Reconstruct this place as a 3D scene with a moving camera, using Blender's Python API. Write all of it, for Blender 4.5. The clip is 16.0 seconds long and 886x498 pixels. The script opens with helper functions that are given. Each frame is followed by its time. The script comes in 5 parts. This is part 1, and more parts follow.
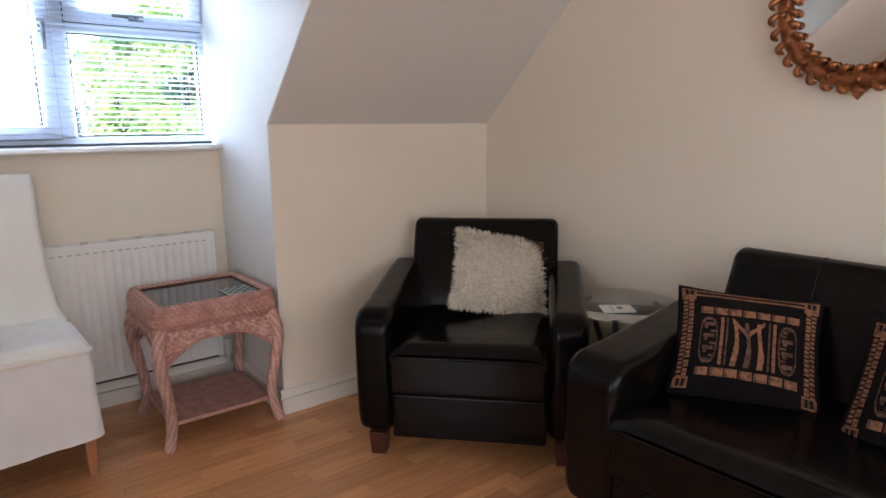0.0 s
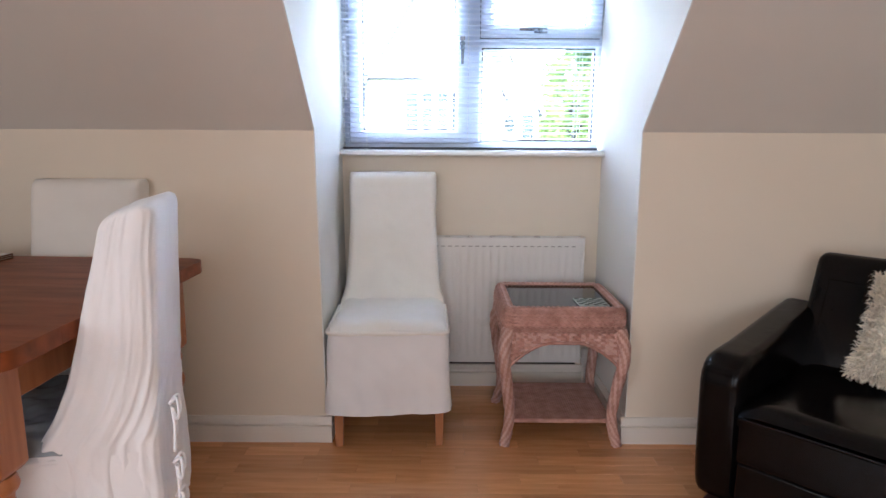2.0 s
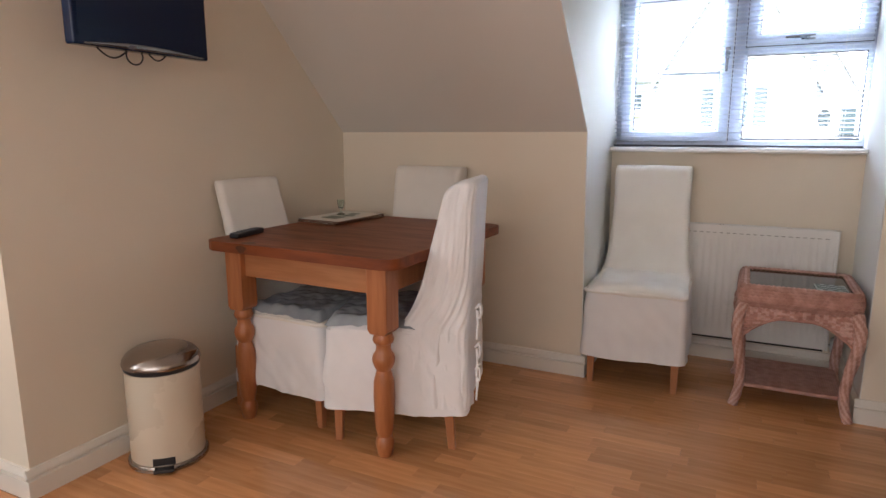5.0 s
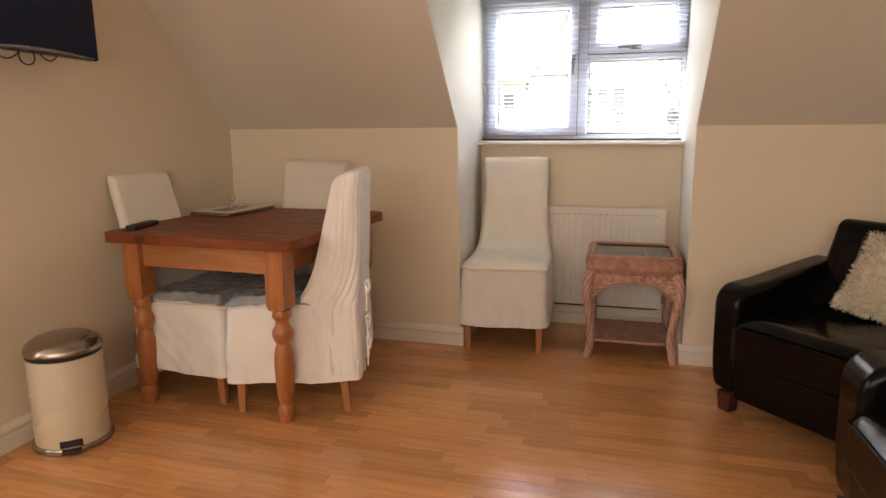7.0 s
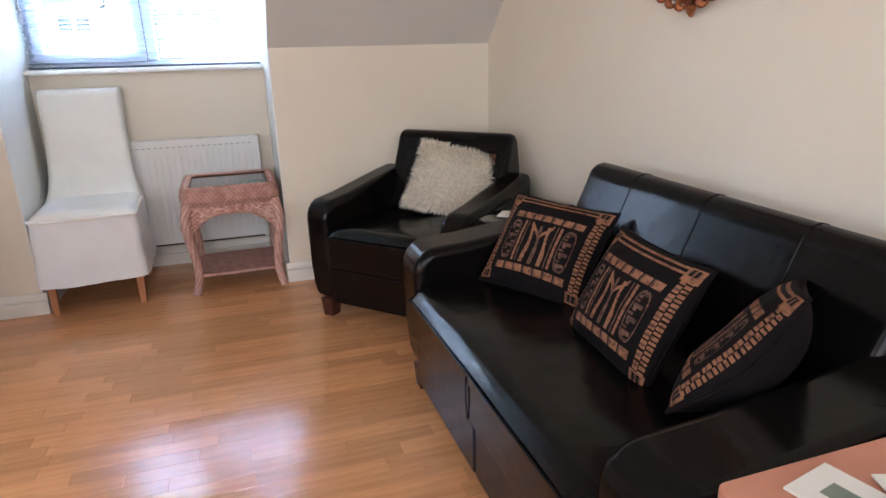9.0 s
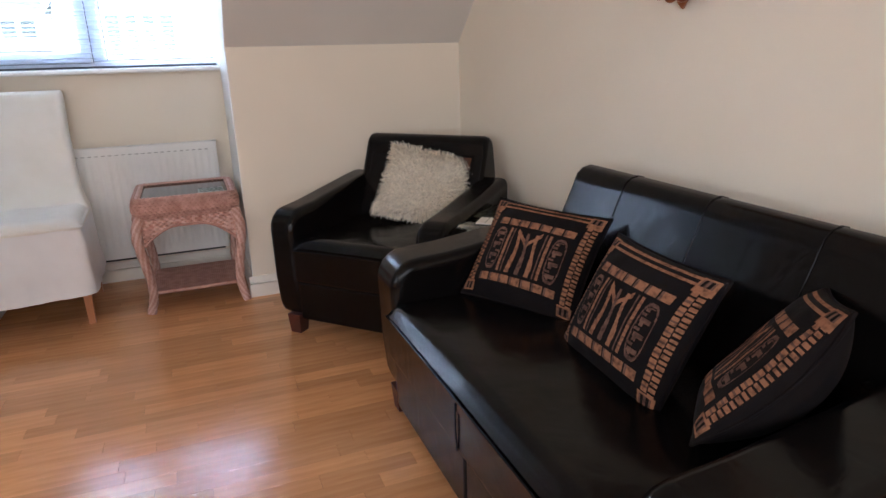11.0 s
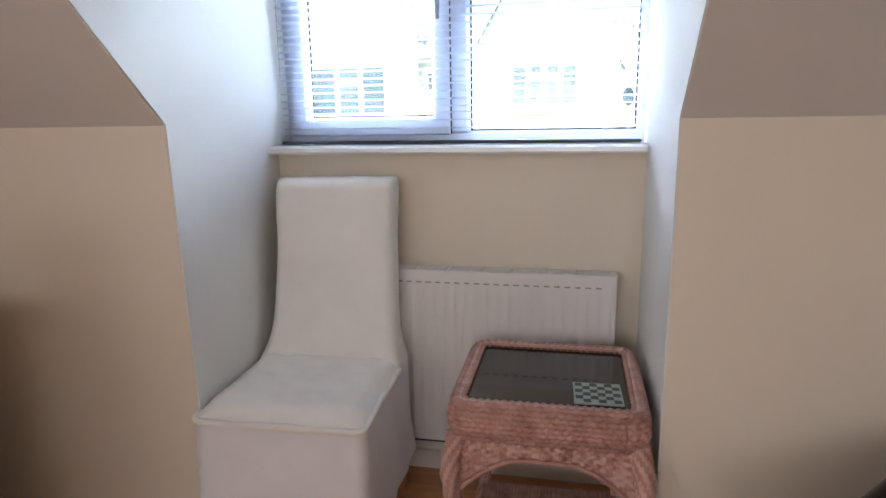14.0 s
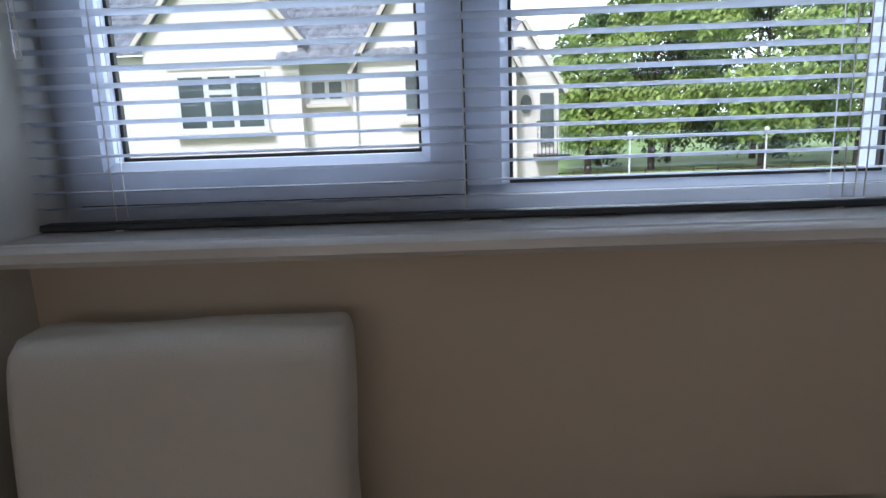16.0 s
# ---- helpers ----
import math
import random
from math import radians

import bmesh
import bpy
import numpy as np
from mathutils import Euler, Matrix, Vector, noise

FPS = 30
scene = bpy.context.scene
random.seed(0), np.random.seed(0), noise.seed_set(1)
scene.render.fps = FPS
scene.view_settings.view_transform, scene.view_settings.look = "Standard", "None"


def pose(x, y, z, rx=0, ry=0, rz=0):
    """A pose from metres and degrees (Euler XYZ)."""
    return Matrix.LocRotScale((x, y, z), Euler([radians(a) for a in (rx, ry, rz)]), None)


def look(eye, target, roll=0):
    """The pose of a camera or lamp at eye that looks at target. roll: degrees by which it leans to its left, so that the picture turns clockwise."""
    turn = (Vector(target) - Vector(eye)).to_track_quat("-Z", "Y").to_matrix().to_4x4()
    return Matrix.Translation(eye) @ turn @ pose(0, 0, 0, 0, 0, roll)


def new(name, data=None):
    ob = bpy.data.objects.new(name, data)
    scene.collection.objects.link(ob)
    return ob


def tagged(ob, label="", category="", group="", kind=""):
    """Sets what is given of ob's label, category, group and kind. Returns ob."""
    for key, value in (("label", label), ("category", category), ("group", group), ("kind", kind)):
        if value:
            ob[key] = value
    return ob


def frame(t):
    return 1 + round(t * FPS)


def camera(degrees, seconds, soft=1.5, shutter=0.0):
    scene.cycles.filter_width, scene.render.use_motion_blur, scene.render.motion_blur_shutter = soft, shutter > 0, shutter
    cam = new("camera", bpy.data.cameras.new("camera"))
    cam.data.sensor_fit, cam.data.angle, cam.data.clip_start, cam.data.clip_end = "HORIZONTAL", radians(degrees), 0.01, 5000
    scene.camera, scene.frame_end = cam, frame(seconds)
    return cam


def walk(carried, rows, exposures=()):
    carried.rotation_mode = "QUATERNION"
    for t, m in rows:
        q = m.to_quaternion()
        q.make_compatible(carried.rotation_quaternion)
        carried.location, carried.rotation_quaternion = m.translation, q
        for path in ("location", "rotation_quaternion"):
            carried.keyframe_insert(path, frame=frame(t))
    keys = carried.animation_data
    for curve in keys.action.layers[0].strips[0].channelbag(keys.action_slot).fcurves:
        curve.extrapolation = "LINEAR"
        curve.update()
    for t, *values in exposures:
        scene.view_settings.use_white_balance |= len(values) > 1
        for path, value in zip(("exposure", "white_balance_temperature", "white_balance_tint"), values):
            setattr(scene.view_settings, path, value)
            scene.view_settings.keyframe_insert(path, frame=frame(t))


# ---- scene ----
cam = camera(70.6, 16.0)
PATH = [
    (0, (0.967, 0.728, 1.19), (2.186, 2.268, 0.813), -0.7),
    (0.5, (1.032, 0.698, 1.226), (1.925, 2.438, 0.808), 0.7),
    (1, (1.123, 0.694, 1.198), (1.782, 2.536, 0.783), -0.3),
    (1.5, (1.207, 0.772, 1.192), (1.613, 2.69, 0.796), 0.8),
    (2, (1.263, 0.798, 1.196), (1.262, 2.767, 0.842), 0.3),
    (2.5, (1.319, 0.735, 1.202), (0.862, 2.649, 0.844), 0.2),
    (3, (1.405, 0.623, 1.204), (0.656, 2.445, 0.857), -0.8),
    (3.5, (1.409, 0.536, 1.218), (0.537, 2.307, 0.9), -0.9),
    (4, (1.423, 0.413, 1.216), (0.507, 2.166, 0.919), -0.1),
    (4.5, (1.465, 0.213, 1.198), (0.577, 1.973, 0.86), 0.1),
    (4.7, (1.476, 0.172, 1.214), (0.602, 1.935, 0.855), -0.0),
    (6.8, (1.595, -0.174, 1.202), (0.887, 1.659, 0.827), -0.0),
    (7, (1.617, -0.19, 1.2), (1.095, 1.705, 0.828), -0.4),
    (7.5, (1.695, -0.206, 1.19), (1.560, 1.755, 0.821), -0.2),
    (8, (1.755, -0.209, 1.178), (1.925, 1.734, 0.735), -0.8),
    (8.6, (1.780, -0.203, 1.185), (2.236, 1.654, 0.6), -1.3),
    (10.8, (1.796, -0.095, 1.155), (2.583, 1.638, 0.542), -1.5),
    (11, (1.794, -0.033, 1.151), (2.492, 1.747, 0.561), -1.6),
    (11.5, (1.855, 0.213, 1.184), (2.277, 2.101, 0.674), -1.2),
    (12, (1.861, 0.517, 1.206), (2.038, 2.449, 0.72), -0.6),
    (12.5, (1.810, 0.825, 1.199), (1.974, 2.761, 0.722), -1.4),
    (13, (1.833, 1.123, 1.2), (1.873, 3.068, 0.737), -0.6),
    (13.5, (1.877, 1.414, 1.221), (1.580, 3.34, 0.773), -0.4),
    (14, (1.776, 1.726, 1.236), (1.372, 3.637, 0.809), -1.0),
    (14.5, (1.675, 2.04, 1.249), (1.238, 3.94, 0.803), -2.1),
    (15, (1.574, 2.369, 1.262), (0.976, 4.234, 0.857), -1.2),
    (15.5, (1.429, 2.658, 1.259), (0.967, 4.568, 0.885), -1.1),
    (16, (1.361, 2.912, 1.269), (1.310, 4.869, 0.861), -2.1),
]
# stops, kelvin, tint: the clip's camera shifts its exposure and white balance on the way
EXPOSURES = [
    (0.0, 1.95, 5120, 10), (1.0, 2.18, 5170, 11), (1.5, 2.09, 5120, 11), (3.5, 1.93, 5080, 10), (4.7, 1.68, 5300, 11), (6.8, 1.72, 7000, 14), (7.5, 1.77, 6300, 12), (8.0, 2.12, 5250, 9), (8.6, 2.36, 4930, 7),
    (10.8, 2.08, 5050, 9), (11.5, 2.24, 5100, 10), (12.0, 2.26, 5150, 11), (12.5, 2.05, 5200, 12), (13.0, 2.10, 5180, 11), (13.5, 1.90, 5220, 11), (14.0, 1.69, 5260, 11), (15.0, 0.65, 5350, 11), (15.5, 0.17, 5420, 11), (16.0, -0.3, 5480, 10),
]
walk(cam, [(t, look(eye, target, roll)) for t, eye, target, roll in PATH], EXPOSURES)

# ---- world and light ----
world = bpy.data.worlds.new("sky")
scene.world = world
world.use_nodes = True
wn = world.node_tree.nodes
wsky = wn.new("ShaderNodeTexSky")
wsky.sky_type = "NISHITA"
wsky.sun_disc = False
wsky.sun_elevation = radians(48)
wsky.sun_rotation = radians(200)
wsky.dust_density = 7.0
wsky.air_density = 1.0
wsky.ozone_density = 0.5
wn["Background"].inputs["Strength"].default_value = 0.15
world.node_tree.links.new(wsky.outputs["Color"], wn["Background"].inputs["Color"])

sun_data = bpy.data.lights.new("sun", "SUN")
sun_data.energy, sun_data.angle, sun_data.color = 5.0, radians(12), (1.0, 0.96, 0.9)
sun = new("sun", sun_data)
sun.matrix_world = look((-8, -20, 26), (0, 0, 0))

def area(name, size_x, size_y, watts, color, m):
    d = bpy.data.lights.new(name, "AREA")
    d.shape, d.size, d.size_y, d.energy, d.color = "RECTANGLE", size_x, size_y, watts, color
    ob = new(name, d)
    ob.matrix_world = m
    return ob

# sky light from outside above the dormer, and the inferred window behind the walk
area("dormer_daylight", 2.6, 1.4, 140, (0.98, 0.985, 0.97), look((1.38, 5.1, 3.0), (1.38, 3.6, 1.6)))
area("rear_window_daylight", 3.0, 1.3, 13.0, (1.0, 0.90, 0.785), look((1.0, -1.93, 1.5), (1.0, 1.0, 1.75)))

# added fill lamp in the unseen hall, brightens the side walls
area("hall_fill_light", 1.1, 1.3, 9.0, (1.0, 0.91, 0.80), look((-1.93, -0.55, 1.5), (1.0, 0.1, 1.45)))

# ---- materials ----
def rgb(c):
    return (c[0], c[1], c[2], 1.0)

def mat(name, c1, c2=None, rough=0.6, scale=6.0, fine=180.0, bump=0.15, metal=0.0, coat=0.0, stretch=(1, 1, 1), island=0.0, spec=0.5, sheen=0.0, mid=(0.35, 0.7), rough_var=0.08, crease=0.0):
    """Two colours mixed by a broad noise, fine grain as relief, and a little change of gloss."""
    m = bpy.data.materials.new(name)
    m.use_nodes = True
    n, k = m.node_tree.nodes, m.node_tree.links
    b = n["Principled BSDF"]
    tc = n.new("ShaderNodeTexCoord")
    mp = n.new("ShaderNodeMapping")
    mp.inputs["Scale"].default_value = stretch
    k.new(tc.outputs["Object"], mp.inputs["Vector"])
    big = n.new("ShaderNodeTexNoise")
    big.inputs["Scale"].default_value = scale
    big.inputs["Detail"].default_value = 5
    k.new(mp.outputs["Vector"], big.inputs["Vector"])
    small = n.new("ShaderNodeTexNoise")
    small.inputs["Scale"].default_value = fine
    small.inputs["Detail"].default_value = 3
    k.new(mp.outputs["Vector"], small.inputs["Vector"])
    ramp = n.new("ShaderNodeMapRange")
    ramp.inputs["From Min"].default_value, ramp.inputs["From Max"].default_value = mid
    k.new(big.outputs["Fac"], ramp.inputs["Value"])
    mix = n.new("ShaderNodeMix")
    mix.data_type = "RGBA"
    mix.inputs["A"].default_value, mix.inputs["B"].default_value = rgb(c1), rgb(c2 or c1)
    k.new(ramp.outputs["Result"], mix.inputs["Factor"])
    out = mix.outputs["Result"]
    if island:
        oi = n.new("ShaderNodeObjectInfo")
        geo = n.new("ShaderNodeNewGeometry")
        add = n.new("ShaderNodeMath")
        add.operation = "ADD"
        k.new(oi.outputs["Random"], add.inputs[0])
        k.new(geo.outputs["Random Per Island"], add.inputs[1])
        fr = n.new("ShaderNodeMath")
        fr.operation = "FRACT"
        k.new(add.outputs[0], fr.inputs[0])
        mr = n.new("ShaderNodeMapRange")
        mr.inputs["To Min"].default_value, mr.inputs["To Max"].default_value = 1 - island, 1 + island
        k.new(fr.outputs[0], mr.inputs["Value"])
        hs = n.new("ShaderNodeHueSaturation")
        k.new(mr.outputs["Result"], hs.inputs["Value"])
        k.new(out, hs.inputs["Color"])
        out = hs.outputs["Color"]
    k.new(out, b.inputs["Base Color"])
    rr = n.new("ShaderNodeMapRange")
    rr.inputs["To Min"].default_value, rr.inputs["To Max"].default_value = max(0.02, rough - rough_var), min(1, rough + rough_var)
    k.new(big.outputs["Fac"], rr.inputs["Value"])
    k.new(rr.outputs["Result"], b.inputs["Roughness"])
    b.inputs["Metallic"].default_value = metal
    b.inputs["Coat Weight"].default_value = coat
    b.inputs["Coat Roughness"].default_value = 0.12
    b.inputs["Specular IOR Level"].default_value = spec
    b.inputs["Sheen Weight"].default_value = sheen
    if bump:
        bp = n.new("ShaderNodeBump")
        bp.inputs["Strength"].default_value = bump
        bp.inputs["Distance"].default_value = 0.002
        k.new(small.outputs["Fac"], bp.inputs["Height"])
        last = bp
        if crease:
            cz = n.new("ShaderNodeTexNoise")
            cz.inputs["Scale"].default_value, cz.inputs["Detail"].default_value, cz.inputs["Distortion"].default_value = 11.0, 3, 0.8
            k.new(tc.outputs["Object"], cz.inputs["Vector"])
            last = n.new("ShaderNodeBump")
            last.inputs["Strength"].default_value, last.inputs["Distance"].default_value = crease, 0.01
            k.new(cz.outputs["Fac"], last.inputs["Height"])
            k.new(bp.outputs["Normal"], last.inputs["Normal"])
        k.new(last.outputs["Normal"], b.inputs["Normal"])
    return m

def glass(name, tint, rough=0.0):
    m = bpy.data.materials.new(name)
    m.use_nodes = True
    b = m.node_tree.nodes["Principled BSDF"]
    b.inputs["Base Color"].default_value = rgb(tint)
    b.inputs["Transmission Weight"].default_value = 1.0
    b.inputs["Roughness"].default_value = rough
    b.inputs["IOR"].default_value = 1.45
    return m

WALL = mat("cream_wall_paint", (0.82, 0.735, 0.600), (0.785, 0.698, 0.565), 0.75, 1.3, 90, 0.12)
CEIL = mat("off_white_ceiling_paint", (0.72, 0.68, 0.62), (0.69, 0.65, 0.59), 0.8, 1.5, 90, 0.12)
CHEEK = mat("white_reveal_paint", (0.80, 0.79, 0.74), (0.77, 0.76, 0.71), 0.7, 1.5, 90, 0.1)
GLOSS = mat("cream_gloss_paint", (0.84, 0.795, 0.715), (0.80, 0.755, 0.675), 0.35, 4, 60, 0.06)
SILL = mat("white_gloss_sill_paint", (0.85, 0.83, 0.79), (0.81, 0.79, 0.75), 0.16, 4, 60, 0.04, spec=0.6)
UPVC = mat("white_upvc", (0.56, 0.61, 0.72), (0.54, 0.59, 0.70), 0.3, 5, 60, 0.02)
RUBBER = mat("black_rubber_gasket", (0.02, 0.02, 0.02), (0.03, 0.03, 0.03), 0.6)
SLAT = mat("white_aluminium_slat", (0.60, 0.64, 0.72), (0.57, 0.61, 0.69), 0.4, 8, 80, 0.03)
CORD = mat("pale_cord", (0.7, 0.7, 0.68), (0.6, 0.6, 0.58), 0.8)
# near black: the shadow between rail and sill is put into this colour
RAIL = mat("shadow_toned_blind_rail", (0.06, 0.065, 0.08), (0.045, 0.05, 0.06), 0.5)
RAD = mat("white_radiator_enamel", (0.84, 0.82, 0.78), (0.81, 0.79, 0.75), 0.3, 4, 60, 0.03)
SHADE = mat("slot_shade_grey", (0.40, 0.38, 0.35), (0.36, 0.34, 0.31), 0.6)
DARK = mat("gap_shade_black", (0.02, 0.018, 0.016), (0.03, 0.028, 0.025), 0.8)
LINEN = mat("off_white_cotton_cover", (0.87, 0.86, 0.86), (0.83, 0.82, 0.82), 0.9, 7, 420, 0.3, sheen=0.2, crease=0.16)
LINEN_C = mat("cream_cotton_cover", (0.88, 0.845, 0.775), (0.84, 0.80, 0.73), 0.9, 7, 420, 0.3, sheen=0.2, crease=0.22)
PINE = mat("honey_pine", (0.45, 0.175, 0.060), (0.34, 0.115, 0.036), 0.4, 5, 90, 0.1, stretch=(9, 9, 0.7), coat=0.15)
APRON = mat("honey_pine_rail", (0.46, 0.205, 0.078), (0.35, 0.14, 0.048), 0.42, 5, 90, 0.1, stretch=(0.8, 9, 9), coat=0.15)
TOP = mat("red_brown_pine_top", (0.25, 0.066, 0.017), (0.135, 0.033, 0.0085), 0.45, 5, 90, 0.1, stretch=(0.7, 4.5, 4.5), spec=0.32, island=0.12)
LEG = mat("orange_beech", (0.46, 0.20, 0.085), (0.38, 0.155, 0.06), 0.4, 6, 90, 0.08, stretch=(8, 8, 1))
LEATHER = mat("black_leather", (0.003, 0.0026, 0.0026), (0.0055, 0.0047, 0.0043), 0.19, 7, 260, 0.05, spec=0.165, rough_var=0.07, crease=0.16)
WORN = mat("rubbed_brown_leather", (0.10, 0.042, 0.022), (0.02, 0.010, 0.007), 0.4, 30, 260, 0.1, spec=0.22, mid=(0.40, 0.60))
FOOT = mat("dark_red_wood", (0.07, 0.018, 0.012), (0.045, 0.012, 0.008), 0.35, 8, 90, 0.08)
FUR = mat("cream_shaggy_yarn", (0.90, 0.82, 0.68), (0.80, 0.71, 0.56), 0.95, 9, 160, 0.3, island=0.16, sheen=0.3)
FURB = mat("cream_cushion_backing", (0.72, 0.63, 0.50), (0.64, 0.55, 0.42), 0.95)
CLOTH_D = mat("black_printed_cotton", (0.006, 0.0045, 0.005), (0.009, 0.007, 0.007), 0.95, 20, 500, 0.3, spec=0.12)
CLOTH_T = mat("tan_printed_cotton", (0.27, 0.13, 0.07), (0.085, 0.04, 0.023), 0.95, 75, 500, 0.3, mid=(0.46, 0.72), spec=0.12)
CLOTH_B = mat("brown_printed_cotton", (0.15, 0.082, 0.058), (0.05, 0.028, 0.022), 0.95, 75, 500, 0.3, spec=0.12)
WICK = mat("pink_brown_wicker", (0.53, 0.30, 0.24), (0.36, 0.18, 0.135), 0.5, 28, 240, 0.25, island=0.12)
WICK_L = mat("pale_pink_wicker", (0.63, 0.42, 0.355), (0.50, 0.30, 0.24), 0.5, 28, 240, 0.25, island=0.12)
SMOKE = mat("smoked_glass_top", (0.035, 0.03, 0.03), (0.03, 0.027, 0.027), 0.06, 3, 20, 0.0, spec=0.55, rough_var=0.02)
CLEAR = glass("clear_green_glass", (0.86, 0.94, 0.90))
PANE = glass("window_glass", (1, 1, 1))
STEEL = mat("brushed_steel", (0.44, 0.40, 0.37), (0.36, 0.32, 0.29), 0.26, 3, 120, 0.05, metal=1.0, stretch=(1, 1, 8))
BIN = mat("cream_enamel", (0.72, 0.65, 0.52), (0.69, 0.62, 0.49), 0.28, 4, 60, 0.02)
BLACK = mat("black_plastic", (0.015, 0.015, 0.017), (0.022, 0.022, 0.024), 0.4, 10, 150, 0.05)
SCREEN = mat("dark_screen", (0.005, 0.013, 0.045), (0.006, 0.014, 0.048), 0.12, 3, 20, 0.0, rough_var=0.02, spec=0.22)
SHEEN = mat("silver_trim", (0.30, 0.33, 0.38), (0.25, 0.28, 0.33), 0.25, 6, 60, 0.02, metal=0.8)
KEY = mat("grey_rubber_keys", (0.12, 0.12, 0.13), (0.09, 0.09, 0.1), 0.6)
GOLD = mat("copper_gilt", (0.42, 0.17, 0.06), (0.20, 0.062, 0.02), 0.38, 22, 120, 0.3, metal=0.65)
MIRROR = mat("mirror_silver", (0.86, 0.86, 0.84), (0.85, 0.85, 0.83), 0.03, 2, 10, 0.0, metal=1.0, rough_var=0.01)
PAPER = mat("white_card", (0.74, 0.72, 0.66), (0.70, 0.68, 0.62), 0.6, 12, 120, 0.05)
GREEN_D = mat("dark_green_check", (0.06, 0.085, 0.075), (0.05, 0.07, 0.062), 0.5)
GREEN_L = mat("pale_green_check", (0.42, 0.47, 0.42), (0.36, 0.41, 0.36), 0.5)
PRINT = mat("grey_green_print", (0.20, 0.24, 0.19), (0.13, 0.15, 0.12), 0.6)
CORK = mat("brown_board_edge", (0.16, 0.075, 0.035), (0.12, 0.055, 0.025), 0.7)
PLASTIC = mat("clear_plastic_wrap", (0.30, 0.33, 0.36), (0.42, 0.45, 0.47), 0.16, 9, 60, 0.3)
MAT_D = mat("dark_grey_carpet", (0.022, 0.022, 0.026), (0.035, 0.034, 0.038), 0.95, 30, 320, 0.6)
TERRA = mat("terracotta_top", (0.55, 0.25, 0.16), (0.46, 0.20, 0.125), 0.45, 8, 100, 0.08)
FLOORM = mat("oak_laminate", (0.66, 0.330, 0.138), (0.54, 0.250, 0.096), 0.165, 4.5, 60, 0.015, stretch=(0.9, 9, 9), island=0.17, rough_var=0.03, spec=0.6)
SUBF = mat("laminate_joint", (0.38, 0.18, 0.07), (0.34, 0.16, 0.06), 0.3)
RENDER_W = mat("cream_house_render", (0.71, 0.675, 0.645), (0.64, 0.605, 0.58), 0.9, 0.6, 30, 0.3)
STONE_W = mat("pale_stone_trim", (0.62, 0.58, 0.52), (0.54, 0.50, 0.45), 0.85, 2, 30, 0.3)
TILE = mat("dark_grey_roof_tile", (0.22, 0.24, 0.29), (0.13, 0.145, 0.18), 0.6, 3, 30, 0.4, island=0.25)
HGLASS = mat("far_window_glass", (0.10, 0.13, 0.14), (0.06, 0.08, 0.09), 0.1, 1.2, 10, 0.0, rough_var=0.02)
LEAF = mat("spring_leaf", (0.30, 0.39, 0.10), (0.17, 0.27, 0.06), 0.6, 0.7, 30, 0.1, island=0.35)
LEAF_D = mat("dark_leaf", (0.10, 0.18, 0.05), (0.06, 0.12, 0.035), 0.6, 0.7, 30, 0.1, island=0.3)
BARK = mat("bark", (0.06, 0.045, 0.03), (0.035, 0.027, 0.02), 0.9, 6, 40, 0.5)
GRASS = mat("lawn_grass", (0.19, 0.29, 0.07), (0.13, 0.22, 0.05), 0.95, 0.4, 12, 0.4)
TARMAC = mat("tarmac", (0.055, 0.055, 0.055), (0.04, 0.04, 0.04), 0.9, 1, 40, 0.3)
POSTW = mat("white_painted_steel", (0.66, 0.67, 0.68), (0.6, 0.61, 0.62), 0.4)
CLOUD = bpy.data.materials.new("overcast_cloud")
CLOUD.use_nodes = True
cn, ck = CLOUD.node_tree.nodes, CLOUD.node_tree.links
ce_, cz_, cr_ = cn.new("ShaderNodeEmission"), cn.new("ShaderNodeTexNoise"), cn.new("ShaderNodeMapRange")
cz_.inputs["Scale"].default_value, cz_.inputs["Detail"].default_value = 0.012, 6
cr_.inputs["To Min"].default_value, cr_.inputs["To Max"].default_value = 3.0, 4.2
ce_.inputs["Color"].default_value = (0.98, 0.99, 1.0, 1.0)
tc_ = cn.new("ShaderNodeTexCoord")
ck.new(tc_.outputs["Object"], cz_.inputs["Vector"])
ck.new(cz_.outputs["Fac"], cr_.inputs["Value"])
ck.new(cr_.outputs["Result"], ce_.inputs["Strength"])
ck.new(ce_.outputs["Emission"], cn["Material Output"].inputs["Surface"])
GLOBE = mat("opal_globe", (0.8, 0.8, 0.78), (0.78, 0.78, 0.76), 0.2)

